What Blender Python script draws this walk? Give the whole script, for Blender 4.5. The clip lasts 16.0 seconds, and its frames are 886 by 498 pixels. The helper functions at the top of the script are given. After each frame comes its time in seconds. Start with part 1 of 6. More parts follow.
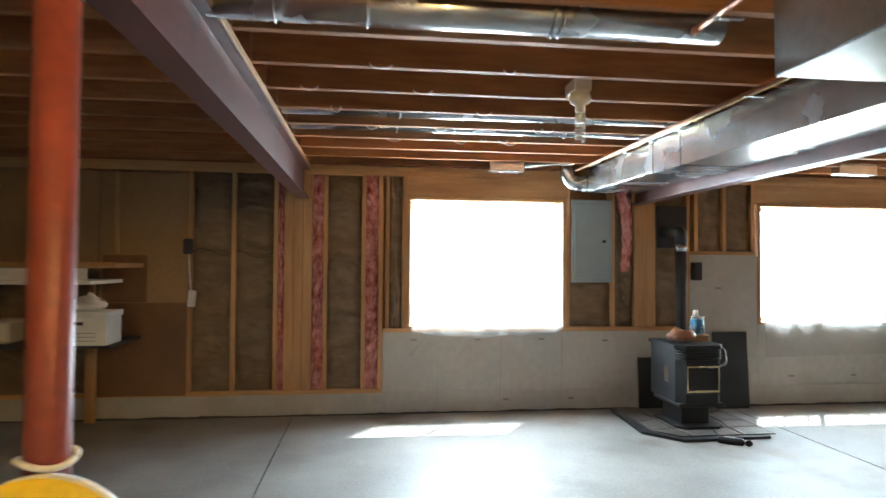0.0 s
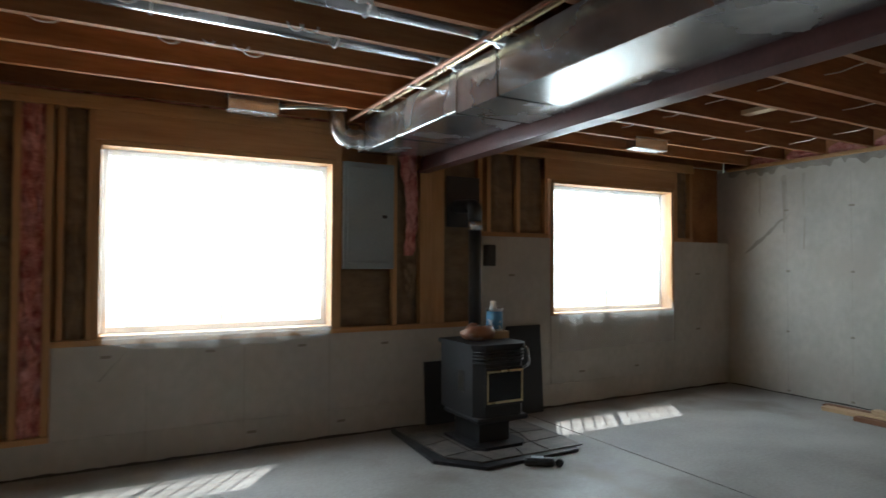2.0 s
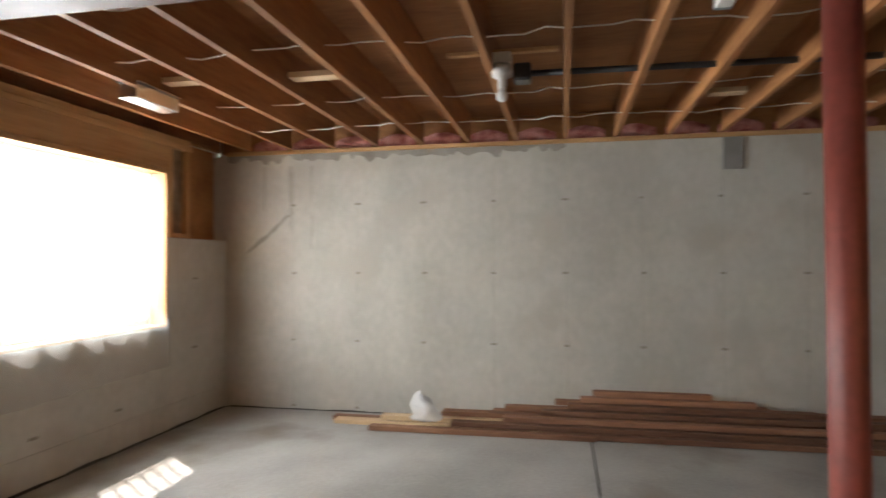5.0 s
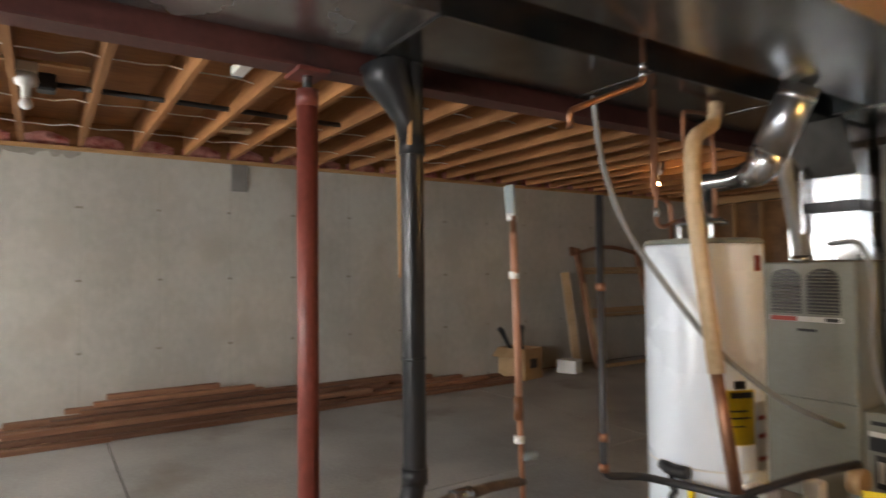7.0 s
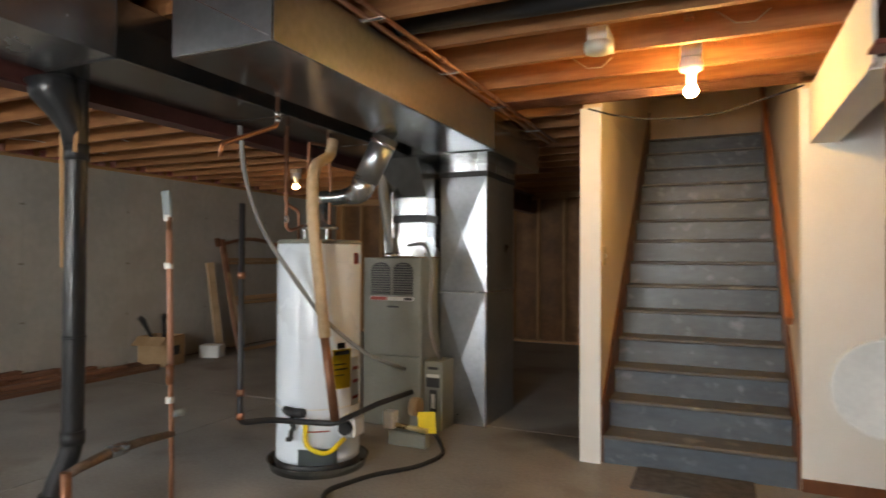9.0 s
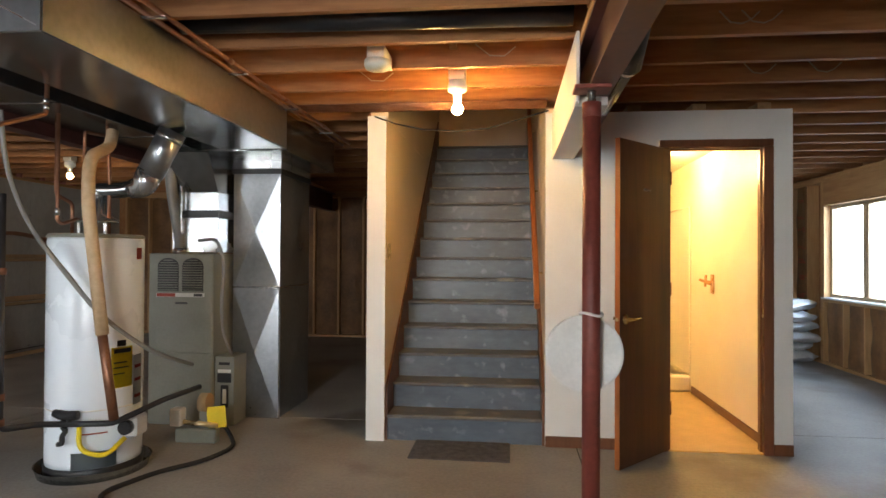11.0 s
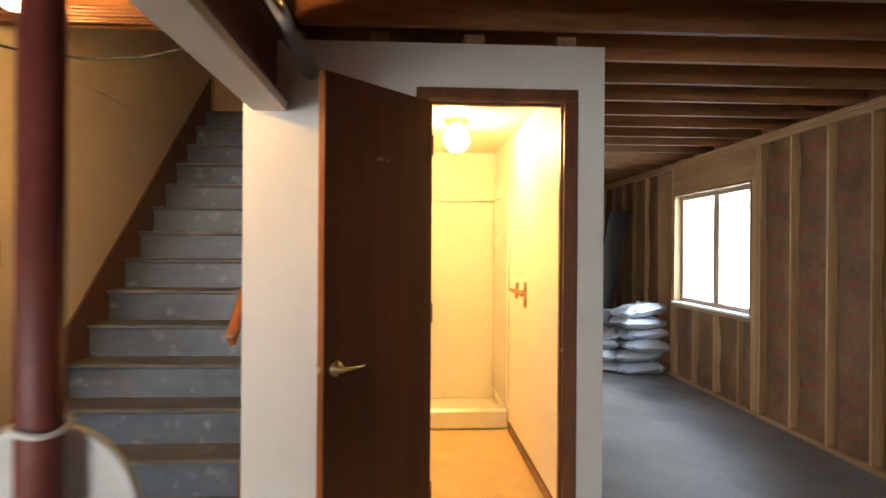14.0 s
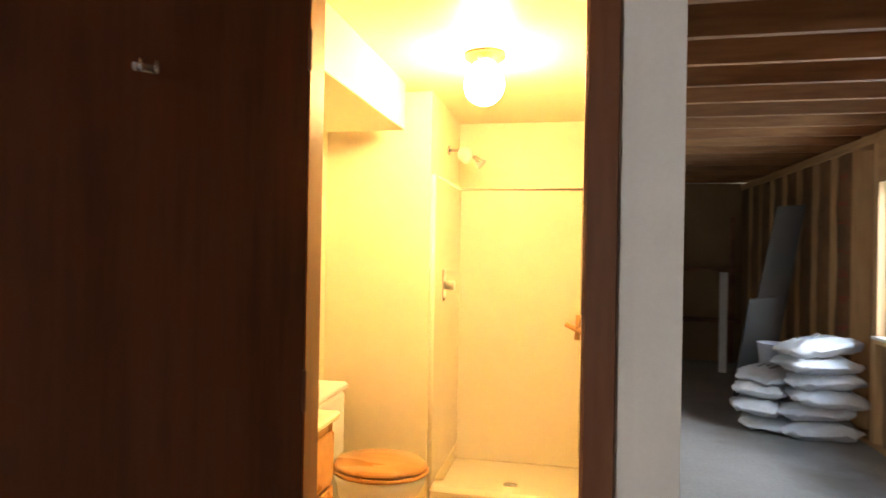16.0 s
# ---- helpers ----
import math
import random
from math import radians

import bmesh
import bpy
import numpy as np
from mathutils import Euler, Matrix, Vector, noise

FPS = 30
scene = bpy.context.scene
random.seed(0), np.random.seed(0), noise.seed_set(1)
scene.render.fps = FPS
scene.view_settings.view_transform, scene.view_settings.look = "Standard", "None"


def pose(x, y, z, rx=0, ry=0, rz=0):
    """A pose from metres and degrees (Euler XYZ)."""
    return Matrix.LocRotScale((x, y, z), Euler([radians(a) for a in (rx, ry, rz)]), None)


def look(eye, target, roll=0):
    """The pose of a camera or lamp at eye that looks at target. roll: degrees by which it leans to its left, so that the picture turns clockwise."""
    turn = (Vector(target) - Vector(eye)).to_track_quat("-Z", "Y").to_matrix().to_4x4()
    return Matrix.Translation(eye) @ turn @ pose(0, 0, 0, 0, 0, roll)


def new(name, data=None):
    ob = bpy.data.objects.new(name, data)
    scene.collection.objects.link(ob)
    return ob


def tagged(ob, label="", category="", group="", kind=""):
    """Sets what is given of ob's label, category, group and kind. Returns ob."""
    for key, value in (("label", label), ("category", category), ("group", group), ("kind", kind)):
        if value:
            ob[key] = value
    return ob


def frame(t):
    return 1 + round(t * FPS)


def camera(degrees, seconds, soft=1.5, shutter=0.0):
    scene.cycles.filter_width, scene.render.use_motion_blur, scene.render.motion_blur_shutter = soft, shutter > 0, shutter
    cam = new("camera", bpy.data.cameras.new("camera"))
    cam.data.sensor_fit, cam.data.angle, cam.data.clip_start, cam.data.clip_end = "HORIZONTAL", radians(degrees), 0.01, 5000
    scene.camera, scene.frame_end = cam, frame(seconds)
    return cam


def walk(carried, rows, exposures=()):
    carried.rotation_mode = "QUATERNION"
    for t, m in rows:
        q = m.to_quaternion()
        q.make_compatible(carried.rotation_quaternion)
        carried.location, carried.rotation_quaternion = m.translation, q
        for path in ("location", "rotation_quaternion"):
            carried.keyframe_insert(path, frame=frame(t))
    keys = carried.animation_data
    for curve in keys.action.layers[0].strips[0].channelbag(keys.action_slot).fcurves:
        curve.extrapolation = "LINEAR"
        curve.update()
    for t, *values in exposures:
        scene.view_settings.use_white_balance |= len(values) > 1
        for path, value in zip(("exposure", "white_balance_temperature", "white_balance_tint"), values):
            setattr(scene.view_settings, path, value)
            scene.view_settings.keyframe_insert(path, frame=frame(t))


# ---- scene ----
cam = camera(72.1, 16.0, shutter=0.5)
PATH = [
    (0, (0.562, 0.690, 1.420), (0.806, 2.675, 1.471), 0.4),
    (0.5, (0.624, 1.034, 1.330), (0.996, 2.998, 1.372), 0.5),
    (1, (0.709, 1.435, 1.296), (1.303, 3.345, 1.340), 0.4),
    (1.5, (0.852, 1.792, 1.288), (1.658, 3.622, 1.331), 0.3),
    (2, (1.023, 2.108, 1.293), (1.979, 3.864, 1.343), 0.2),
    (2.5, (1.209, 2.418, 1.308), (2.364, 4.05, 1.357), 0.1),
    (3, (1.42, 2.694, 1.305), (2.737, 4.198, 1.356), 0.0),
    (3.2, (1.51, 2.790, 1.310), (2.881, 4.246, 1.362), 0.0),
    (5.5, (1.828, 3.486, 1.34), (3.826, 3.416, 1.399), -0.2),
    (6, (1.583, 3.535, 1.298), (3.514, 3.017, 1.376), -0.4),
    (6.2, (1.453, 3.585, 1.317), (3.338, 2.921, 1.385), -0.5),
    (6.5, (1.325, 3.574, 1.289), (3.144, 2.747, 1.368), -0.4),
    (7, (1.102, 3.661, 1.303), (2.771, 2.561, 1.369), -0.6),
    (7.5, (0.919, 3.823, 1.347), (2.382, 2.459, 1.372), -0.1),
    (8, (0.75, 3.947, 1.339), (2.003, 2.388, 1.36), -0.0),
    (8.5, (0.592, 4.107, 1.325), (1.648, 2.409, 1.348), 0.1),
    (9, (0.534, 4.254, 1.322), (1.355, 2.43, 1.351), 0.3),
    (9.5, (0.512, 4.373, 1.331), (1.044, 2.445, 1.354), 0.4),
    (9.7, (0.48, 4.404, 1.314), (0.906, 2.45, 1.344), 0.2),
    (12, (0.16, 4.503, 1.305), (0.319, 2.509, 1.322), 0.3),
    (12.5, (-0.004, 4.208, 1.326), (0.056, 2.208, 1.332), 0.2),
    (13, (-0.207, 3.822, 1.336), (-0.287, 1.824, 1.338), 0.2),
    (13.5, (-0.439, 3.393, 1.369), (-0.544, 1.395, 1.365), 0.4),
    (14, (-0.642, 2.958, 1.382), (-0.752, 0.961, 1.381), 0.4),
    (14.5, (-0.884, 2.585, 1.383), (-0.966, 0.587, 1.387), 0.4),
    (15, (-1.045, 2.200, 1.380), (-0.991, 0.201, 1.387), 0.5),
    (15.5, (-1.186, 1.841, 1.398), (-0.980, -0.147, 1.407), 0.7),
    (16, (-1.306, 1.480, 1.410), (-0.902, -0.479, 1.413), 1.0),
]
EXPOSURES = [
    (0.0, 2.15, 5800, 2), (0.5, 2.15, 5800, 2), (1.0, 1.9, 5900, 3), (1.5, 1.35, 6000, 4), (2.0, 0.42, 6000, 5), (2.5, -0.1, 6000, 6), (3.0, -0.15, 6100, 6),
    (5.5, 1.75, 7100, 16), (6.2, 1.75, 7200, 17), (7.0, 1.6, 7200, 16), (8.0, 1.5, 7000, 13), (9.0, 1.42, 7000, 13), (12.0, 1.55, 6700, 13), (13.5, 1.65, 6800, 14), (15.0, 1.65, 7200, 17), (16.0, 1.65, 7300, 18),
]
walk(cam, [(t, look(eye, target, roll)) for t, eye, target, roll in PATH], EXPOSURES)


# ---- world, sun and window light ----
SUN = Vector((0.365, 0.48, 1.0)).normalized()
world = bpy.data.worlds.new("sky")
scene.world = world
world.use_nodes = True
wn = world.node_tree.nodes
sky = wn.new("ShaderNodeTexSky")
sky.sky_type, sky.sun_disc = "NISHITA", False
sky.sun_elevation, sky.sun_rotation = math.asin(SUN.z), math.atan2(SUN.x, SUN.y)
wn["Background"].inputs["Strength"].default_value = 0.05
world.node_tree.links.new(sky.outputs[0], wn["Background"].inputs["Color"])


def lamp(name, kind, place, target, power, color, **more):
    data = bpy.data.lights.new(name, kind)
    data.energy, data.color = power, color
    for key, value in more.items():
        if key == "size":
            data.shape, data.size, data.size_y = "RECTANGLE", value[0], value[1]
        if key == "angle":
            data.angle = value
    ob = new(name, data)
    ob.matrix_world = look(place, target)
    return ob


lamp("sun", "SUN", SUN * 30, (0, 0, 0), 5.0, (1.0, 0.965, 0.92), angle=radians(0.5))
lamp("sky_window_a", "AREA", (1.71, 6.98, 1.60), (1.71, 5.98, 1.18), 70, (0.86, 0.94, 1.0), size=(1.5, 1.18))
lamp("sky_window_b", "AREA", (5.33, 6.98, 1.60), (5.33, 5.98, 1.18), 60, (0.86, 0.94, 1.0), size=(1.5, 1.18))
lamp("sky_window_c", "AREA", (-3.80, -2.79, 1.39), (0, -2.79, 1.2), 25, (0.44, 0.68, 1.0), size=(1.42, 1.1))


# ---- materials ----
def nodes_of(name):
    m = bpy.data.materials.new(name)
    m.use_nodes = True
    return m, m.node_tree.nodes, m.node_tree.links, m.node_tree.nodes["Principled BSDF"]


def surface(name, a, b, rough=0.7, metal=0.0, scale=6.0, stretch=(1, 1, 1), fine=60.0, bump=0.15, depth=0.004, spots=None, vary=0.0, island=False, spec=0.5, rough_vary=0.1, trans=0.0, coat=0.0):
    """A surface that drifts between two colours at a coarse and a fine scale, with relief; spots: a third colour in blots (colour, scale, from)."""
    m, n, l, p = nodes_of(name)
    tc = n.new("ShaderNodeTexCoord")
    mp = n.new("ShaderNodeMapping")
    mp.inputs["Scale"].default_value = stretch
    l.new(tc.outputs["Object"], mp.inputs["Vector"])
    big = n.new("ShaderNodeTexNoise")
    big.inputs["Scale"].default_value, big.inputs["Detail"].default_value = scale, 5.0
    l.new(mp.outputs[0], big.inputs["Vector"])
    small = n.new("ShaderNodeTexNoise")
    small.inputs["Scale"].default_value, small.inputs["Detail"].default_value = fine, 4.0
    l.new(mp.outputs[0], small.inputs["Vector"])
    add = n.new("ShaderNodeMath")
    add.operation = "MULTIPLY_ADD"
    add.inputs[1].default_value = 0.45
    l.new(small.outputs["Fac"], add.inputs[0])
    l.new(big.outputs["Fac"], add.inputs[2])
    ramp = n.new("ShaderNodeValToRGB")
    ramp.color_ramp.elements[0].position, ramp.color_ramp.elements[1].position = 0.52, 0.92
    ramp.color_ramp.elements[0].color, ramp.color_ramp.elements[1].color = (*a, 1), (*b, 1)
    l.new(add.outputs[0], ramp.inputs["Fac"])
    out = ramp.outputs["Color"]
    if spots:
        blot = n.new("ShaderNodeTexNoise")
        blot.inputs["Scale"].default_value, blot.inputs["Detail"].default_value = spots[1], 6.0
        l.new(tc.outputs["Object"], blot.inputs["Vector"])
        step = n.new("ShaderNodeMapRange")
        step.inputs["From Min"].default_value, step.inputs["From Max"].default_value = spots[2], spots[2] + 0.12
        l.new(blot.outputs["Fac"], step.inputs["Value"])
        mix = n.new("ShaderNodeMix")
        mix.data_type = "RGBA"
        mix.inputs["B"].default_value = (*spots[0], 1)
        l.new(step.outputs[0], mix.inputs["Factor"])
        l.new(out, mix.inputs["A"])
        out = mix.outputs["Result"]
    if vary:
        info = n.new("ShaderNodeNewGeometry") if island else n.new("ShaderNodeObjectInfo")
        pick = info.outputs["Random Per Island"] if island else info.outputs["Random"]
        span = n.new("ShaderNodeMapRange")
        span.inputs["To Min"].default_value, span.inputs["To Max"].default_value = 1 - vary, 1 + vary
        l.new(pick, span.inputs["Value"])
        hsv = n.new("ShaderNodeHueSaturation")
        l.new(span.outputs[0], hsv.inputs["Value"])
        l.new(out, hsv.inputs["Color"])
        out = hsv.outputs["Color"]
    l.new(out, p.inputs["Base Color"])
    rr = n.new("ShaderNodeMapRange")
    rr.inputs["To Min"].default_value, rr.inputs["To Max"].default_value = max(0.02, rough - rough_vary), min(1, rough + rough_vary)
    l.new(big.outputs["Fac"], rr.inputs["Value"])
    l.new(rr.outputs[0], p.inputs["Roughness"])
    p.inputs["Metallic"].default_value = metal
    p.inputs["Specular IOR Level"].default_value = spec
    p.inputs["Coat Weight"].default_value = coat
    if bump:
        bp = n.new("ShaderNodeBump")
        bp.inputs["Strength"].default_value, bp.inputs["Distance"].default_value = bump, depth
        l.new(add.outputs[0], bp.inputs["Height"])
        l.new(bp.outputs[0], p.inputs["Normal"])
    return m


def plain(name, c, rough=0.5, metal=0.0, **more):
    return surface(name, [v * 0.9 for v in c], [min(1, v * 1.08) for v in c], rough, metal, bump=more.pop("bump", 0.06), **more)


def glowing(name, c, strength):
    m, n, l, p = nodes_of(name)
    p.inputs["Base Color"].default_value = (0.9, 0.88, 0.82, 1)
    p.inputs["Emission Color"].default_value = (*c, 1)
    p.inputs["Emission Strength"].default_value = strength
    return m


def sheer(name, color, clear, through_part):
    """Thin cloth: part of the light passes straight, part is spread."""
    m, n, l, p = nodes_of(name)
    n.remove(p)
    t, d, s = n.new("ShaderNodeBsdfTransparent"), n.new("ShaderNodeBsdfDiffuse"), n.new("ShaderNodeBsdfTranslucent")
    weave = n.new("ShaderNodeTexNoise")
    weave.inputs["Scale"].default_value = 30
    tone = n.new("ShaderNodeMapRange")
    tone.inputs["To Min"].default_value, tone.inputs["To Max"].default_value = clear - 0.02, clear + 0.02
    l.new(weave.outputs["Fac"], tone.inputs["Value"])
    d.inputs["Color"].default_value = s.inputs["Color"].default_value = (*color, 1)
    a, b = n.new("ShaderNodeMixShader"), n.new("ShaderNodeMixShader")
    a.inputs[0].default_value = through_part
    l.new(d.outputs[0], a.inputs[1]), l.new(s.outputs[0], a.inputs[2])
    l.new(tone.outputs[0], b.inputs[0])
    l.new(a.outputs[0], b.inputs[1]), l.new(t.outputs[0], b.inputs[2])
    l.new(b.outputs[0], n["Material Output"].inputs["Surface"])
    return m


def pane_glass(name):
    m, n, l, p = nodes_of(name)
    n.remove(p)
    t, g, mix = n.new("ShaderNodeBsdfTransparent"), n.new("ShaderNodeBsdfGlossy"), n.new("ShaderNodeMixShader")
    g.inputs["Roughness"].default_value = 0.02
    mix.inputs[0].default_value = 0.06
    l.new(t.outputs[0], mix.inputs[1]), l.new(g.outputs[0], mix.inputs[2])
    l.new(mix.outputs[0], n["Material Output"].inputs["Surface"])
    return m


CONCRETE_FLOOR = surface("concrete_floor", (0.245, 0.234, 0.216), (0.385, 0.369, 0.345), 0.55, scale=1.6, fine=45, bump=0.08, spots=((0.19, 0.165, 0.135), 0.9, 0.57), rough_vary=0.2, spec=0.4)
CONCRETE_WALL = surface("concrete_wall", (0.40, 0.38, 0.335), (0.52, 0.50, 0.45), 0.85, scale=1.5, fine=16, stretch=(1, 1, 0.75), bump=0.08, spots=((0.43, 0.40, 0.35), 1.9, 0.55))
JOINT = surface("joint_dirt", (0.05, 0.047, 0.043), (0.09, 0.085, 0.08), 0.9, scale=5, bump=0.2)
STAIN = surface("damp_mortar", (0.24, 0.22, 0.19), (0.36, 0.34, 0.30), 0.9, scale=4, fine=40, bump=0.4)
RUST = surface("damp_streak", (0.34, 0.31, 0.265), (0.45, 0.425, 0.375), 0.85, scale=5, fine=30, bump=0.1)
TIE = plain("tie_rust", (0.27, 0.24, 0.20), 0.9)
JOIST = surface("joist_wood", (0.23, 0.086, 0.026), (0.42, 0.19, 0.07), 0.7, scale=5, fine=40, stretch=(0.12, 1, 1), bump=0.2, vary=0.22)
SUBFLOOR = surface("subfloor_ply", (0.24, 0.098, 0.032), (0.40, 0.185, 0.068), 0.75, scale=3, fine=30, stretch=(1, 0.25, 1), bump=0.15)
PINE_Z = surface("pine_upright", (0.38, 0.195, 0.075), (0.57, 0.335, 0.15), 0.65, scale=6, fine=45, stretch=(1, 1, 0.08), bump=0.2, vary=0.16)
PINE_X = surface("pine_level", (0.38, 0.195, 0.075), (0.57, 0.335, 0.15), 0.65, scale=6, fine=45, stretch=(0.08, 1, 1), bump=0.2, vary=0.16)
PINE_Y = surface("pine_along", (0.38, 0.195, 0.075), (0.57, 0.335, 0.15), 0.65, scale=6, fine=45, stretch=(1, 0.08, 1), bump=0.2, vary=0.16)
PINE_OLD = surface("pine_dim", (0.46, 0.25, 0.10), (0.66, 0.41, 0.20), 0.7, scale=6, fine=45, stretch=(1, 1, 0.08), bump=0.2, vary=0.16)
KRAFT = surface("kraft_paper", (0.145, 0.093, 0.047), (0.22, 0.147, 0.08), 0.5, scale=7, fine=26, stretch=(0.6, 1, 1.6), bump=0.6, depth=0.012, vary=0.12)
KRAFT_RED = surface("kraft_paper_tan", (0.15, 0.068, 0.022), (0.28, 0.135, 0.05), 0.6, scale=4, fine=22, bump=0.5, depth=0.01, vary=0.12)
PINK = surface("pink_fibre", (0.36, 0.075, 0.065), (0.72, 0.36, 0.31), 0.95, scale=12, fine=70, bump=0.8, depth=0.02)
PRINT = plain("red_print", (0.42, 0.055, 0.035), 0.7)
HARDBOARD = surface("hardboard", (0.26, 0.155, 0.065), (0.35, 0.215, 0.10), 0.6, scale=2, fine=40, bump=0.08)
WHITE_WALL = surface("white_paint_wall", (0.76, 0.74, 0.69), (0.82, 0.80, 0.76), 0.65, scale=3, fine=120, bump=0.15, depth=0.002)
CREAM_WALL = surface("cream_paint_wall", (0.74, 0.61, 0.44), (0.80, 0.67, 0.51), 0.6, scale=3, fine=120, bump=0.12, depth=0.002)
SASH = plain("tan_window_sash", (0.45, 0.33, 0.21), 0.45)
HARDBOARD_RED = surface("hardboard_red", (0.15, 0.070, 0.028), (0.215, 0.105, 0.045), 0.55, scale=2, fine=40, bump=0.08)
TAN_WALL = surface("tan_paint_wall", (0.64, 0.46, 0.30), (0.72, 0.53, 0.37), 0.6, scale=3, fine=120, bump=0.12, depth=0.002)
BATH_WALL = surface("bath_paint", (0.78, 0.72, 0.55), (0.82, 0.77, 0.62), 0.45, scale=3, fine=120, bump=0.08, depth=0.002)
BATH_FLOOR = surface("bath_vinyl", (0.56, 0.39, 0.18), (0.67, 0.48, 0.25), 0.4, scale=6, fine=60, bump=0.06)
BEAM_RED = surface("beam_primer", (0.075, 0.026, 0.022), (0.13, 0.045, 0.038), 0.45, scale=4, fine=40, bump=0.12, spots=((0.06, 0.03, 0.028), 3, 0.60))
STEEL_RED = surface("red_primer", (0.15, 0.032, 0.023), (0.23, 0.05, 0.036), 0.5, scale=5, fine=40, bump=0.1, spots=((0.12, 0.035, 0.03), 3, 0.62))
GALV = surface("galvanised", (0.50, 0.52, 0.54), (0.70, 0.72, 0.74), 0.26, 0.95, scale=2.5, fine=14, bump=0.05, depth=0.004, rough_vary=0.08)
# darker copy of the galvanised metal, with dim surroundings put into its colour
GALV_SHADED = surface("galvanised_shaded", (0.23, 0.24, 0.24), (0.38, 0.39, 0.385), 0.21, 0.95, scale=2.5, fine=14, bump=0.03, depth=0.004, rough_vary=0.08)
COPPER = surface("copper", (0.30, 0.14, 0.085), (0.44, 0.23, 0.145), 0.48, 0.95, scale=9, fine=60, bump=0.05)
BRASS = plain("brass", (0.74, 0.60, 0.34), 0.28, 0.95)
ABS = plain("black_plastic", (0.018, 0.019, 0.021), 0.32, scale=8)
BLACK = plain("black_paint", (0.022, 0.022, 0.024), 0.45)
RUBBER = plain("black_rubber", (0.02, 0.02, 0.02), 0.7)
WHITE = surface("white_enamel", (0.73, 0.79, 0.86), (0.78, 0.84, 0.90), 0.3, scale=1.5, fine=10, bump=0.02)
PLASTIC = plain("white_plastic", (0.78, 0.77, 0.73), 0.45)
OLD_IVORY = plain("yellowed_ivory", (0.42, 0.34, 0.16), 0.4)
CABLE_TAN = plain("aged_cable", (0.40, 0.32, 0.22), 0.5)
CREAM_PLASTIC = plain("cream_plastic", (0.70, 0.66, 0.54), 0.5)
GREY_STEEL = surface("grey_steel", (0.225, 0.23, 0.19), (0.29, 0.295, 0.25), 0.45, scale=3, fine=50, bump=0.05)
PANEL_GREY = surface("panel_grey", (0.25, 0.30, 0.31), (0.31, 0.36, 0.37), 0.45, scale=3, fine=50, bump=0.05)
STAIR_GREY = surface("stair_paint", (0.07, 0.088, 0.11), (0.125, 0.15, 0.18), 0.36, scale=4, fine=30, stretch=(0.4, 1, 1), bump=0.15, spots=((0.22, 0.24, 0.27), 9, 0.585), vary=0.1, rough_vary=0.16)
TREAD_GREY = surface("tread_paint", (0.085, 0.08, 0.075), (0.15, 0.14, 0.13), 0.45, scale=5, fine=30, stretch=(0.4, 1, 1), bump=0.15, spots=((0.26, 0.23, 0.18), 5, 0.58))
BROWN_WOOD = surface("brown_trim", (0.115, 0.042, 0.018), (0.20, 0.078, 0.034), 0.38, scale=5, fine=50, stretch=(1, 1, 0.1), bump=0.08)
DARK_DOOR = surface("dark_door_veneer", (0.066, 0.021, 0.010), (0.145, 0.046, 0.021), 0.38, scale=7, fine=55, stretch=(1, 1, 0.06), bump=0.06)
RAIL_WOOD = surface("handrail_wood", (0.34, 0.10, 0.028), (0.46, 0.16, 0.05), 0.35, scale=6, fine=50, stretch=(1, 0.2, 0.2), bump=0.05)
OLD_WOOD = surface("old_boards", (0.14, 0.060, 0.032), (0.30, 0.145, 0.08), 0.75, scale=5, fine=40, stretch=(1, 0.08, 1), bump=0.25, vary=0.4)
PALE_WOOD = surface("pale_boards", (0.50, 0.34, 0.19), (0.66, 0.48, 0.30), 0.7, scale=5, fine=40, stretch=(1, 0.08, 1), bump=0.2)
CARD = surface("cardboard", (0.36, 0.23, 0.115), (0.46, 0.31, 0.17), 0.8, scale=5, fine=30, bump=0.1)
YELLOW = plain("yellow_label", (0.88, 0.66, 0.02), 0.5)
SLATE = surface("slate", (0.10, 0.09, 0.08), (0.22, 0.195, 0.17), 0.6, scale=6, fine=40, bump=0.3, vary=0.25)
SMOKED = plain("smoked_glass", (0.012, 0.012, 0.013), 0.08)
BLUE = plain("blue_label", (0.10, 0.30, 0.55), 0.45, spots=((0.75, 0.75, 0.75), 14, 0.52))
SACK = plain("brown_sack", (0.30, 0.13, 0.075), 0.4, spots=((0.60, 0.56, 0.52), 9, 0.55))
SACKWHITE = surface("white_sack", (0.62, 0.64, 0.66), (0.78, 0.80, 0.82), 0.35, scale=5, fine=22, bump=0.5, depth=0.008, vary=0.05)
PANELPALE = plain("pale_plastic", (0.62, 0.65, 0.70), 0.4)
PANEL_DARK = plain("dark_grey_panel", (0.105, 0.10, 0.092), 0.55)
MAT = surface("rug_mat", (0.055, 0.055, 0.06), (0.11, 0.11, 0.115), 0.95, scale=20, fine=120, bump=0.5)
FIBRE = surface("cream_fibreglass", (0.82, 0.77, 0.64), (0.85, 0.80, 0.68), 0.16, scale=1.5, fine=8, bump=0.02)
OAK = surface("varnished_oak", (0.42, 0.19, 0.06), (0.58, 0.30, 0.10), 0.28, scale=6, fine=45, stretch=(0.15, 1, 1), bump=0.06, coat=0.3)
SPIRAL = plain("unlit_bulb", (0.82, 0.82, 0.80), 0.25)
SHEERBAG = sheer("clear_bag", (0.8, 0.8, 0.8), 0.45, 0.3)
GLASS = pane_glass("window_glass")
CLOTH = sheer("sheer_curtain", (0.85, 0.85, 0.83), 0.80, 0.6)
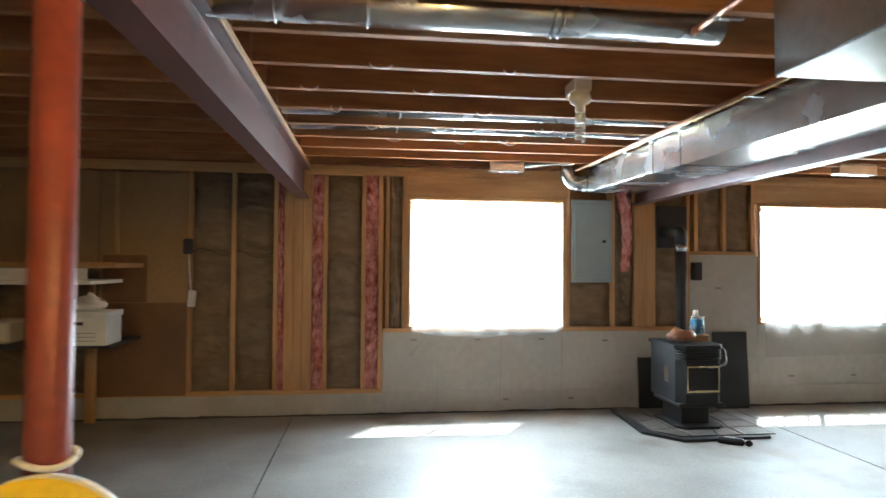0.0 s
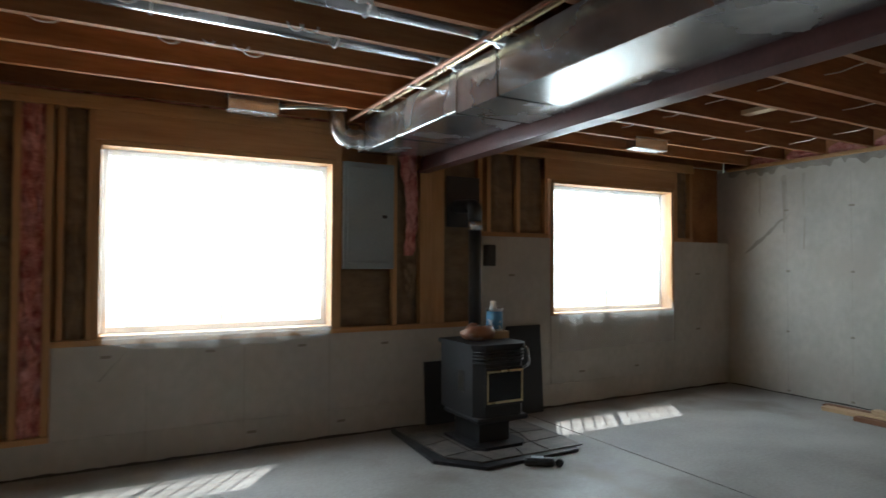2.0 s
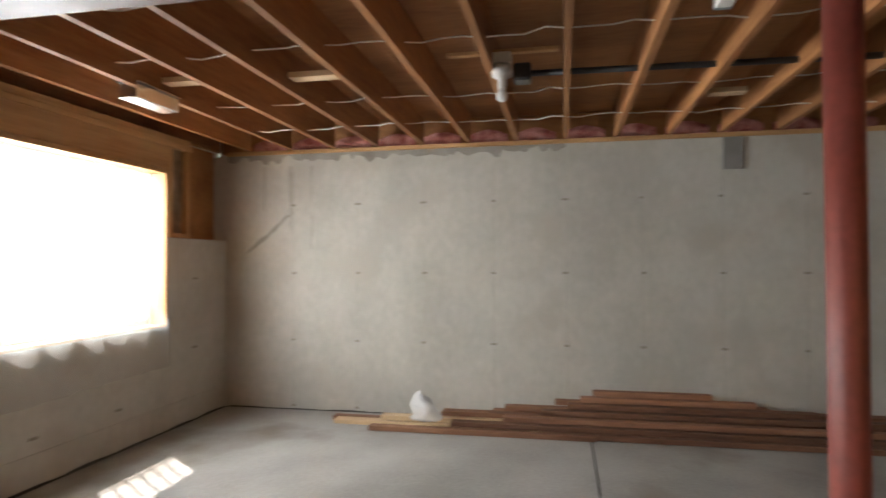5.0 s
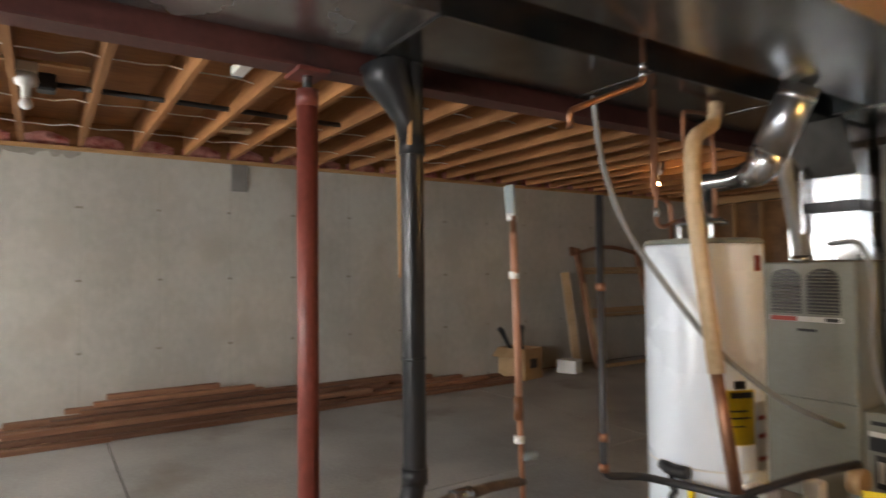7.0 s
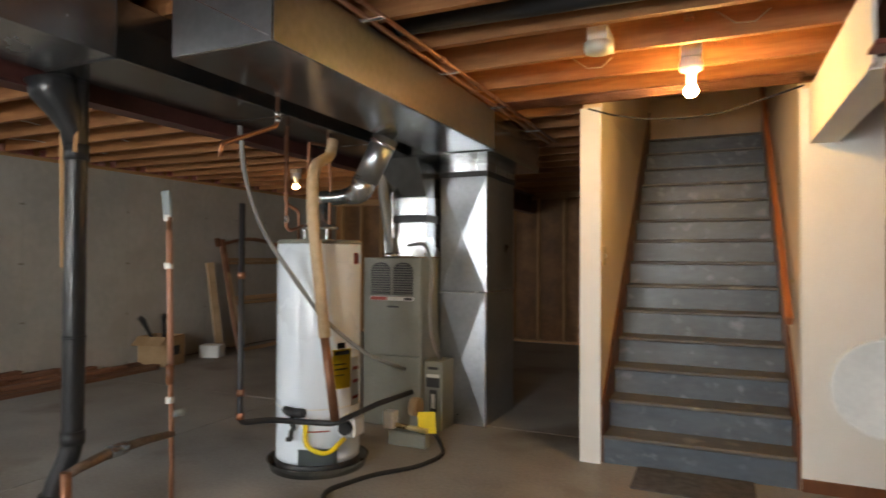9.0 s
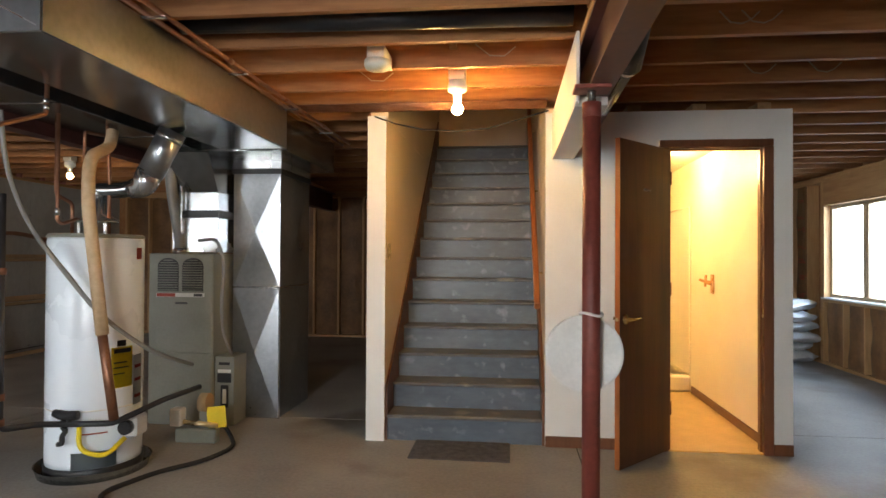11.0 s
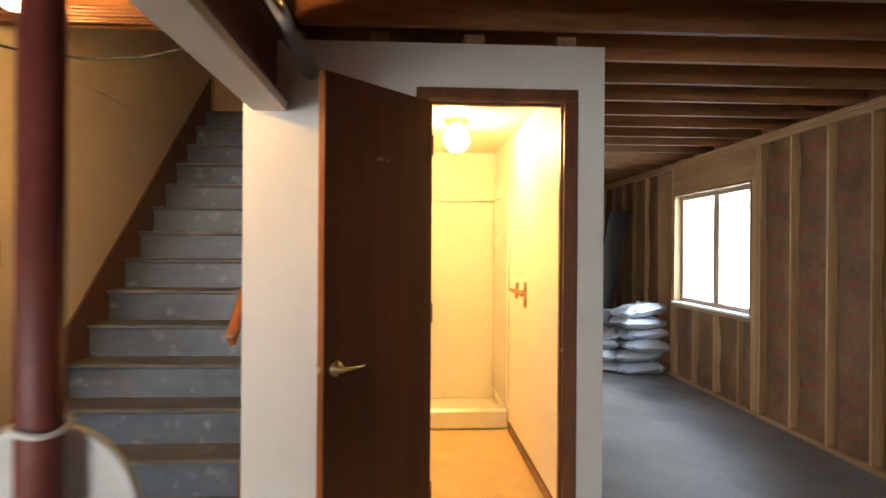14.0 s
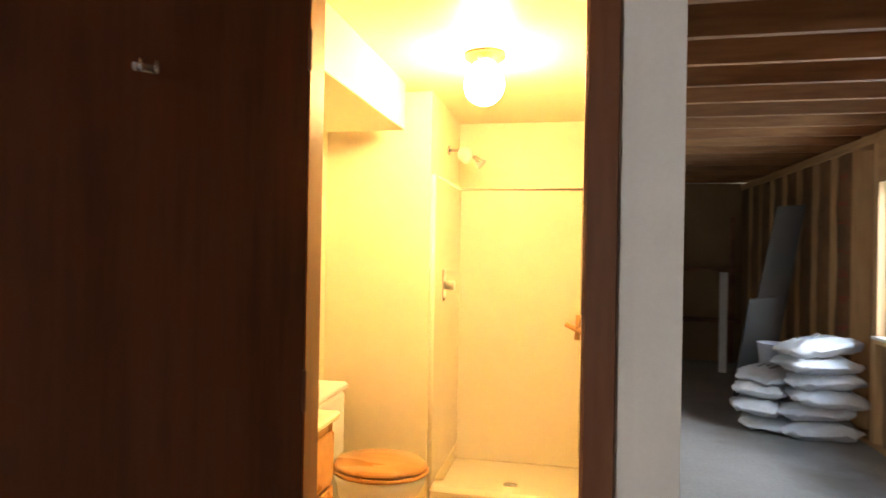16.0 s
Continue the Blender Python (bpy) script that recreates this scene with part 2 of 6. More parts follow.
BULB = glowing("bulb_glow", (1.0, 0.60, 0.20), 330.0)
BULB_FAR = glowing("bulb_glow_far", (1.0, 0.62, 0.25), 42.0)
GLOBE = glowing("globe_glow", (1.0, 0.63, 0.25), 84.0)
GRASS = surface("grass_ground", (0.05, 0.09, 0.03), (0.12, 0.16, 0.06), 0.9, scale=0.6, fine=8, bump=0.3)
# emission stands in for daylight coming off the yard
BRIGHT = glowing("yard_backdrop_glow", (0.86, 0.96, 0.98), 3.4)
CONDUIT_GREY = plain("grey_conduit", (0.23, 0.225, 0.215), 0.5)
TAPE = surface("brown_tape", (0.07, 0.045, 0.032), (0.17, 0.115, 0.08), 0.6, scale=30, fine=90, bump=0.4)
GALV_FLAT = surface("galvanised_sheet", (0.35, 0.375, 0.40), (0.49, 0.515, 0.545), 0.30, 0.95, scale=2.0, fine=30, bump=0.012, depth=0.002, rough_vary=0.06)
SLEEVE = plain("copper_sleeve", (0.42, 0.21, 0.135), 0.5)
SIDING = plain("house_siding", (0.55, 0.54, 0.50), 0.7)


# ---- mesh helpers ----
def box(bm, x0, x1, y0, y1, z0, z1, bevel=0.0):
    vs = [bm.verts.new((x, y, z)) for z in (z0, z1) for x, y in ((x0, y0), (x1, y0), (x1, y1), (x0, y1))]
    made = [bm.faces.new([vs[i] for i in f]) for f in ((3, 2, 1, 0), (4, 5, 6, 7), (0, 1, 5, 4), (1, 2, 6, 5), (2, 3, 7, 6), (3, 0, 4, 7))]
    if bevel:
        bmesh.ops.bevel(bm, geom=list({e for f in made for e in f.edges}), offset=bevel, segments=1, affect="EDGES", profile=0.5)
    return bm


def boxed(*a, bevel=0.0):
    return box(bmesh.new(), *a, bevel=bevel)


def prism(bm, outline, axis, lo, hi):
    """Extrude a closed outline (two coordinates) along an axis from lo to hi."""
    def at(u, v, w):
        return {"x": (w, u, v), "y": (u, w, v), "z": (u, v, w)}[axis]
    a, b = [bm.verts.new(at(u, v, lo)) for u, v in outline], [bm.verts.new(at(u, v, hi)) for u, v in outline]
    bm.faces.new(a), bm.faces.new(b)
    for i in range(len(a)):
        j = (i + 1) % len(a)
        bm.faces.new((a[i], a[j], b[j], b[i]))
    bmesh.ops.recalc_face_normals(bm, faces=bm.faces[:])
    return bm


def tube(bm, points, r, seg=10, closed=True):
    """A round tube along a line of points; r: one radius, or one for each point."""
    pts = [Vector(p) for p in points]
    rs = r if isinstance(r, (list, tuple)) else [r] * len(pts)
    rings, side = [], None
    for i, p in enumerate(pts):
        d = ((pts[min(i + 1, len(pts) - 1)] - p).normalized() + (p - pts[max(i - 1, 0)]).normalized()).normalized()
        if side is None:
            side = d.cross(Vector((0, 0, 1)) if abs(d.z) < 0.9 else Vector((1, 0, 0))).normalized()
        side = (side - d * side.dot(d)).normalized()
        other = d.cross(side)
        rings.append([bm.verts.new(p + (side * math.cos(a) + other * math.sin(a)) * rs[i]) for a in (2 * math.pi * k / seg for k in range(seg))])
    for a, b in zip(rings, rings[1:]):
        for k in range(seg):
            f = bm.faces.new((a[k], a[(k + 1) % seg], b[(k + 1) % seg], b[k]))
            f.smooth = True
    if closed:
        bm.faces.new(rings[0][::-1]), bm.faces.new(rings[-1])
    return bm


def tubed(points, r, seg=10):
    return tube(bmesh.new(), points, r, seg)


def bent(points, radius=0.05, steps=4):
    """Round the corners of a line of points."""
    pts = [Vector(p) for p in points]
    out = [pts[0]]
    for a, b, c in zip(pts, pts[1:], pts[2:]):
        u, v = (a - b), (c - b)
        k = min(radius, u.length * 0.45, v.length * 0.45)
        s, e = b + u.normalized() * k, b + v.normalized() * k
        for i in range(steps + 1):
            f = i / steps
            out.append(s * (1 - f) ** 2 + b * 2 * f * (1 - f) + e * f * f)
    return out + [pts[-1]]


def turned(bm, profile, cx, cy, seg=24):
    """A body of revolution round an upright axis: profile of (radius, z)."""
    rings = [[bm.verts.new((cx + max(r, 0.0004) * math.cos(a), cy + max(r, 0.0004) * math.sin(a), z)) for a in (2 * math.pi * k / seg for k in range(seg))] for r, z in profile]
    for a, b in zip(rings, rings[1:]):
        for k in range(seg):
            f = bm.faces.new((a[k], a[(k + 1) % seg], b[(k + 1) % seg], b[k]))
            f.smooth = True
    bm.faces.new(rings[0][::-1]), bm.faces.new(rings[-1])
    return bm


def sheet(nu, nv, place):
    """A grid of nu by nv cells; place(u, v) gives a point for u, v from 0 to 1."""
    bm = bmesh.new()
    vs = [[bm.verts.new(place(i / nu, j / nv)) for i in range(nu + 1)] for j in range(nv + 1)]
    for j in range(nv):
        for i in range(nu):
            bm.faces.new((vs[j][i], vs[j][i + 1], vs[j + 1][i + 1], vs[j + 1][i])).smooth = True
    return bm


def mesh_of(name, bm, material):
    me = bpy.data.meshes.new(name)
    bm.to_mesh(me)
    bm.free()
    me.materials.append(material)
    return me


def thing(name, base, label, category, group="", kind=""):
    ob = new(name)
    ob.location = base
    return tagged(ob, label, category, group, kind)


def part(name, bm, material, parent, label=""):
    """One mesh under a thing, or under a part of one; its vertices are in the world's metres."""
    ob = new(name, mesh_of(name, bm, material))
    ob.parent = parent
    if parent.parent is None:
        ob.matrix_parent_inverse = Matrix.Translation(parent.location).inverted()
    return tagged(ob, label)


def single(name, bm, material, label, category, group="", kind=""):
    return tagged(new(name, mesh_of(name, bm, material)), label, category, group, kind)


def built(name, bm, material, label, category):
    return single(name, bm, material, label, category, kind="structure")


def shift(bm, m):
    bmesh.ops.transform(bm, matrix=m, verts=bm.verts[:])
    return bm


# ---- the shell ----
NORTH, EAST, WEST, SOUTH = 6.50, 7.00, -3.53, -7.2
SILL, JB, JT = 2.318, 2.355, 2.59

floor = built("floor", boxed(-3.7, 7.2, -7.4, 6.8, -0.12, -0.012), JOINT, "grey concrete basement slab with control joints", "floor")
XS, YS = (-3.7, -0.12, 4.19, 7.2), (-7.4, -0.28, 3.23, 6.8)
for i in range(3):
    for j in range(3):
        part("slab", boxed(XS[i] + 0.006, XS[i + 1] - 0.006, YS[j] + 0.006, YS[j + 1] - 0.006, -0.011, 0.0), CONCRETE_FLOOR, floor)

# joists and subfloor, with the stairwell left open
bm = bmesh.new()
for x0, x1, y0, y1 in ((-3.7, 0.095, -7.4, 6.8), (1.35, 7.2, -7.4, 6.8), (0.095, 1.35, 0.1, 6.8), (0.095, 1.35, -7.4, -3.9)):
    box(bm, x0, x1, y0, y1, JT, JT + 0.02)
built("ceiling", bm, SUBFLOOR, "brown plywood subfloor seen from below between joists", "ceiling")
joists = thing("ceiling_joists", (1.0, 0.0, JB), "bare brown wooden floor joists overhead", "joists", kind="structure")
for start, x0, x1 in ((3.14, -3.68, 0.02), (3.18, -0.10, 3.30), (2.99, 3.14, 6.96)):
    k = -25
    while start + 0.408 * k < 6.45:
        y = start + 0.408 * k
        k += 1
        if y < -7.1:
            continue
        left = 1.36 if x0 < 0.5 < x1 and -3.9 < y < 0.2 else x0
        part("joist", boxed(left, x1, y - 0.019, y + 0.019, JB, JT - 0.001), JOIST, joists)
part("header_joist", boxed(0.0, 1.36, 0.16, 0.198, JB, JT - 0.001), JOIST, joists)

# east wall: poured concrete with rows of form ties and a sill plate
wall_east = built("wall_east", boxed(EAST, EAST + 0.2, -7.4, 6.7, -0.1, SILL), CONCRETE_WALL, "bare poured concrete wall with rows of tie marks", "wall")
part("sill_plate", boxed(EAST - 0.02, EAST + 0.12, -7.2, 6.5, SILL, JB, bevel=0.003), PINE_Y, wall_east)
part("rim_joist", boxed(EAST + 0.08, EAST + 0.12, -7.2, 6.6, JB, JT), SUBFLOOR, wall_east)
rng = random.Random(4)
for i in range(18):
    for z in (0.04, 0.63, 1.235, 1.85):
        y, w = 5.834 - 0.609 * i + rng.uniform(-0.01, 0.01), rng.uniform(0.014, 0.028)
        part("form_tie", boxed(EAST - 0.003, EAST + 0.01, y - w, y + w, z - 0.008, z + 0.010, bevel=0.002), TIE, wall_east)
for i in range(18):
    y = 5.834 - 0.609 * i
    part("form_seam", sheet(1, 24, lambda u, v: (EAST - 0.0025, y - 0.004 + (0.006 + 0.004 * noise.noise((i, 9 * v, 1))) * u + 0.003 * noise.noise((i, 5 * v, 4)), 0.02 + 2.15 * v)), RUST, wall_east)


def ragged(y0, y1, top, low, seed):
    """A stain lying on the east wall, with an uneven lower edge."""
    n = int(30 * abs(y1 - y0)) + 2
    return sheet(n, 3, lambda u, v: (EAST - 0.0022, y0 + (y1 - y0) * u, top - (top - low) * (1 - v) * max(0.12, 0.6 + 1.3 * noise.noise((9 * u * (y0 - y1), seed, 0)) + 0.5 * noise.noise((31 * u * (y0 - y1), seed, 2)))))


part("mortar_smear", ragged(6.49, 3.4, SILL - 0.001, SILL - 0.085, 3), STAIN, wall_east, "dark mortar smear under the sill plate")
part("damp_mark", sheet(14, 2, lambda u, v: (EAST - 0.0024, 6.31 - 0.52 * u, 1.40 + 0.43 * u + 0.03 * noise.noise((6 * u, 0, 5)) + 0.075 * (v - 0.5) * abs(math.sin(3.1 * u ** 0.6)) * (0.5 + abs(noise.noise((8 * u, 3, 1)))))), STAIN, wall_east, "dark diagonal damp mark")
for y, w, z0 in ((5.86, 0.05, 1.62), (5.66, 0.035, 1.45), (6.12, 0.03, 1.80)):
    part("damp_streak", sheet(2, 16, lambda u, v: (EAST - 0.0028, y - w * (u - 0.5) * (0.4 + 0.6 * v) + 0.01 * noise.noise((y, 4 * v, 2)), z0 + (2.21 - z0) * v)), RUST, wall_east)
for i in range(26):
    y = 6.3 - 0.408 * i
    part("insulation_tuft", sheet(6, 4, lambda u, v: (EAST + 0.075 - 0.02 * math.sin(3 * v) + 0.02 * noise.noise((9 * u, 7 * v, i)), y - 0.03 - 0.34 * u, JB + 0.004 + 0.12 * v * (0.6 + 0.4 * math.sin(3.1 * u)))), PINK, wall_east, "pink fibreglass stuffed at the rim")


# north wall: stepped concrete with stud framing above it
wall_north = built("wall_north", boxed(-3.7, 7.2, NORTH + 0.0, NORTH + 0.2, -0.1, 0.205), CONCRETE_WALL, "stepped concrete wall with open stud framing and insulation above", "wall")
for x0, x1, z1 in ((0.705, 3.77, 0.775), (3.77, 4.53, 1.535), (4.53, 6.12, 0.83), (6.12, 7.0, 1.535)):
    part("concrete_step", boxed(x0, x1, NORTH + 0.001 * (x0 > 1), NORTH + 0.2, 0.205, z1, bevel=0.004), CONCRETE_WALL, wall_north)
for x0, x1, z in ((-3.5, 0.705, 0.205), (0.705, 3.77, 0.775), (3.77, 4.50, 1.535), (6.14, 6.42, 1.535)):
    part("plate", boxed(x0, x1, NORTH - 0.012, NORTH + 0.13, z, z + 0.038, bevel=0.003), PINE_X, wall_north)
for x, z in ((1.0, 0.70), (1.62, 0.70), (2.25, 0.70), (2.9, 0.68), (1.9, 0.12), (2.55, 0.12), (4.1, 1.2), (4.05, 0.72), (4.9, 0.3), (5.6, 0.3), (6.5, 0.62), (6.5, 1.2)):
    part("form_tie", boxed(x - 0.03, x + 0.03, NORTH - 0.003, NORTH + 0.004, z - 0.009, z + 0.009), TIE, wall_north)


def stud(x0, x1, z0, z1, wall=wall_north, back=0.13, mat=PINE_Z, name="stud"):
    part(name, boxed(x0, x1, NORTH - 0.004, NORTH + back, z0, z1, bevel=0.003), mat, wall)


def batt(x0, x1, z0, z1, mat=KRAFT, bulge=0.02, seed=0, inset=0.045, name="insulation_batt", laps=()):
    def place(u, v):
        edge = min(1, 6 * min(u, 1 - u)) * min(1, 14 * min(v, 1 - v) + 0.4)
        lump = bulge * edge * (0.6 + 0.8 * noise.noise((3 * u + seed, 5 * v * (z1 - z0), seed)))
        if mat == PINK:
            lump += 0.05 * noise.noise((3 * u + seed, 13 * v * (z1 - z0), seed)) + 0.028 * noise.noise((6 * u, 38 * v * (z1 - z0), seed))
            return (x0 + (x1 - x0) * u, NORTH + inset - lump, z0 + (z1 - z0) * v)
        crease = 0.026 * abs(noise.noise((1.6 * u + seed, 17 * v * (z1 - z0) + 1.5 * u, seed * 3))) + 0.008 * noise.noise((2 * u, 40 * v * (z1 - z0), seed))
        z = z0 + (z1 - z0) * v
        for lap in laps:
            over = z - lap - 0.035 * math.sin(3.1 * u) - 0.012 * noise.noise((5 * u, seed, lap))
            if over > 0:
                crease -= 0.045 * math.exp(-over / 0.07) * min(1, 8 * min(u, 1 - u))
        return (x0 + (x1 - x0) * u, NORTH + inset - lump + crease, z)
    part(name, sheet(14, max(8, int(60 * (z1 - z0))), place), mat, wall_north)


TOPN = 2.262
part("top_plate", boxed(-3.5, 6.45, NORTH - 0.006, NORTH + 0.13, TOPN, TOPN + 0.038, bevel=0.003), PINE_X, wall_north)
part("top_plate", boxed(-3.5, 6.45, NORTH + 0.002, NORTH + 0.13, TOPN + 0.039, JB - 0.002, bevel=0.003), PINE_X, wall_north)
part("rim_joist", boxed(-3.6, 7.0, NORTH + 0.06, NORTH + 0.10, JB, JT), JOIST, wall_north)
part("sheathing", boxed(-3.6, 0.90, NORTH + 0.135, NORTH + 0.15, 0.2, JB), SUBFLOOR, wall_north)
part("sheathing", boxed(2.54, 4.50, NORTH + 0.135, NORTH + 0.15, 0.8, JB), SUBFLOOR, wall_north)
part("sheathing", boxed(6.15, 7.0, NORTH + 0.135, NORTH + 0.15, 1.5, JB), SUBFLOOR, wall_north)
Z0 = 0.243
for x0, x1 in ((-3.2, -3.16), (-2.8, -2.76), (-2.38, -2.34), (-1.775, -1.737), (-1.075, -1.037), (-0.69, -0.652), (-0.31, -0.272), (-0.214, -0.13), (-0.129, -0.045), (-0.044, 0.04), (0.145, 0.183), (0.50, 0.538), (0.66, 0.703)):
    stud(x0, x1, Z0, TOPN)
for x0, x1 in ((0.725, 0.763), (0.885, 0.925), (2.50, 2.538), (2.965, 3.0), (3.20, 3.31), (3.311, 3.425), (3.75, 3.79)):
    stud(x0, x1, 0.814, TOPN)
for x0, x1 in ((3.84, 3.88), (4.15, 4.188), (4.46, 4.498), (6.15, 6.19), (6.38, 6.42)):
    stud(x0, x1, 1.573, TOPN)
for i, (x0, x1, z0, z1, mat) in enumerate((
        (-3.16, -2.80, Z0, TOPN, KRAFT), (-2.76, -2.38, Z0, TOPN, KRAFT), (-2.34, -1.775, Z0, TOPN, KRAFT),
        (-1.037, -0.69, Z0, TOPN, KRAFT), (-0.652, -0.31, Z0, TOPN, KRAFT), (0.183, 0.50, Z0, TOPN, KRAFT),
        (0.763, 0.885, 0.814, TOPN, KRAFT), (2.538, 2.965, 0.814, 1.26, KRAFT), (3.0, 3.20, 0.814, TOPN, KRAFT),
        (3.425, 3.75, 0.814, TOPN, KRAFT), (3.88, 4.15, 1.573, TOPN, KRAFT), (4.188, 4.46, 1.573, TOPN, KRAFT), (6.19, 6.38, 1.573, TOPN, KRAFT))):
    batt(x0, x1, z0, z1, mat, 0.035, i, laps={3: (1.47, 2.08), 4: (1.49, 1.90, 2.12), 5: (1.42,)}.get(i, ()))
for i, (x0, x1, z0, z1) in enumerate(((-0.272, -0.214, Z0, TOPN), (0.04, 0.145, Z0, TOPN), (0.538, 0.66, Z0, TOPN))):
    batt(x0, x1, z0, z1, PINK, 0.03, 30 + i, 0.03, "pink_insulation")
for i in range(9):
    x = -0.5 + 0.35 * i
    part("insulation_tuft", sheet(6, 4, lambda u, v: (x + 0.3 * u, NORTH + 0.03 - 0.03 * math.sin(3 * v) + 0.02 * noise.noise((9 * u, 7 * v, i)), JB - 0.01 + 0.07 * v * (0.6 + 0.4 * math.sin(3.1 * u)))), PINK, wall_north)
part("loose_insulation", sheet(10, 50, lambda u, v: (3.085 + (u - 0.5) * (0.075 + 0.085 * v + 0.05 * noise.noise((0, 7 * v, 3))) + 0.03 * math.sin(4 * v), NORTH - 0.03 - 0.05 * math.sin(3.14 * u) * (0.4 + v) + 0.05 * noise.noise((4 * u, 9 * v, 8)), 1.36 + 0.88 * v)), PINK, wall_north, "pink fibreglass hanging loose from its bay")
part("torn_paper", sheet(8, 24, lambda u, v: (3.11 + (u - 0.5) * (0.05 + 0.09 * v), NORTH - 0.012 + 0.03 * noise.noise((4 * u, 7 * v, 2)), 1.02 + 0.40 * v)), KRAFT, wall_north, "torn kraft paper")
part("batten", boxed(-1.70, -1.665, NORTH - 0.033, NORTH - 0.0145, 1.50, 2.25, bevel=0.003), PINE_Z, wall_north)
part("sheet_panel", boxed(-1.83, -1.078, NORTH - 0.014, NORTH - 0.005, 1.056, 2.25, bevel=0.002), HARDBOARD, wall_north, "brown hardboard sheet nailed to the studs")
part("sheet_panel", boxed(-1.83, -1.070, NORTH - 0.017, NORTH - 0.006, 0.215, 1.055, bevel=0.002), HARDBOARD_RED, wall_north, "darker red-brown hardboard sheet")
part("sheet_patch", boxed(-1.80, -1.42, NORTH - 0.0185, NORTH - 0.0145, 1.06, 1.485, bevel=0.001), HARDBOARD_RED, wall_north, "dark red-brown board patch")
part("sheet_panel", boxed(-3.5, -1.84, NORTH - 0.012, NORTH - 0.005, 1.40, 2.25, bevel=0.002), HARDBOARD, wall_north)
for x0, x1 in ((0.885, 2.538), (4.46, 6.19)):
    part("header", boxed(x0, x1, NORTH - 0.003, NORTH + 0.13, 2.075, TOPN - 0.001, bevel=0.003), PINE_X, wall_north, "orange pine header over the window")

# west wall: studs and kraft-faced insulation down to the floor
wall_west = built("wall_west", boxed(WEST - 0.16, WEST - 0.145, -7.3, 6.6, -0.1, 0.80), SUBFLOOR, "framed wall with kraft-faced insulation between studs", "wall")
part("sheathing", boxed(WEST - 0.16, WEST - 0.145, -7.3, 6.6, 1.97, JT), SUBFLOOR, wall_west)
part("sheathing", boxed(WEST - 0.16, WEST - 0.145, -7.3, -3.54, 0.80, 1.97), SUBFLOOR, wall_west)
part("sheathing", boxed(WEST - 0.16, WEST - 0.145, -2.04, 6.6, 0.80, 1.97), SUBFLOOR, wall_west)
part("plate", boxed(WEST - 0.14, WEST, -7.2, 6.5, 0.0, 0.038, bevel=0.003), PINE_Y, wall_west)
for z in (TOPN, TOPN + 0.039):
    part("top_plate", boxed(WEST - 0.14, WEST + 0.004, -7.2, 6.5, z, z + 0.037, bevel=0.003), PINE_Y, wall_west)


def stud_w(y0, z0, z1, w=0.038):
    cut = 0.008 if w < 0.039 else 0.0
    part("stud", boxed(WEST - 0.14, WEST + 0.002, y0 + cut, y0 + w - cut, z0, z1, bevel=0.003), PINE_OLD, wall_west)


def batt_w(y0, y1, z0, z1, seed, marks=True):
    def deep(u, v):
        edge = min(1, 5 * min(u, 1 - u)) ** 0.6
        return WEST - 0.095 + 0.094 * edge * (0.85 + 0.22 * noise.noise((3 * u + seed, 4 * v * (z1 - z0), seed)))
    b = part("insulation_batt", sheet(10, max(6, int(20 * (z1 - z0))), lambda u, v: (deep(u, v), y0 + (y1 - y0) * (1 - u), z0 + (z1 - z0) * v)), KRAFT_RED, wall_west)
    if not marks:
        return
    r, bm = random.Random(seed), bmesh.new()
    v = 0.06
    while v < 0.95:
        for k in range(r.choice((1, 2, 3))):
            u0 = r.uniform(0.15, 0.3)
            n = r.randint(3, 6)
            for q in range(n):
                a, c, w = u0 + q * 0.10, u0 + q * 0.10 + r.uniform(0.05, 0.085), v + k * 0.022 / (z1 - z0)
                d = 0.013 / (z1 - z0)
                vs = [bm.verts.new((deep(uu, ww) + 0.003, y0 + (y1 - y0) * (1 - uu), z0 + (z1 - z0) * ww)) for uu, ww in ((a, w), (c, w), (c, w + d), (a, w + d))]
                bm.faces.new(vs)
        v += r.uniform(0.16, 0.24) / (z1 - z0)
    part("printed_marks", bm, PRINT, b)


ys = [-1.94 + 0.408 * k for k in range(-13, 21)]
ys = [y for y in ys if not -3.62 < y < -1.99]
for y in ys:
    stud_w(y, 0.038, TOPN)
stud_w(-1.982, 0.038, TOPN, 0.040)
stud_w(-2.04, 0.038, 2.0, 0.056)
stud_w(-3.62, 0.038, TOPN, 0.07)
for a, b in zip(ys, ys[1:]):
    if b - a < 0.5:
        batt_w(a + 0.031, b + 0.007, 0.04, TOPN, int(a * 10) + 90, -4.5 < a < 3)
for y in (-3.118, -2.69, -2.262):
    stud_w(y, 0.038, 0.772)
for k, (a, b) in enumerate(((-3.55, -3.118), (-3.08, -2.69), (-2.652, -2.262), (-2.224, -2.04))):
    batt_w(a, b, 0.04, 0.772, 200 + k, False)
part("header", boxed(WEST - 0.14, WEST + 0.003, -3.55, -1.985, 1.985, TOPN - 0.001, bevel=0.003), PINE_Y, wall_west, "pine header over the window")
part("rough_sill", boxed(WEST - 0.14, WEST + 0.002, -3.55, -2.04, 0.773, 0.808, bevel=0.003), PINE_Y, wall_west)

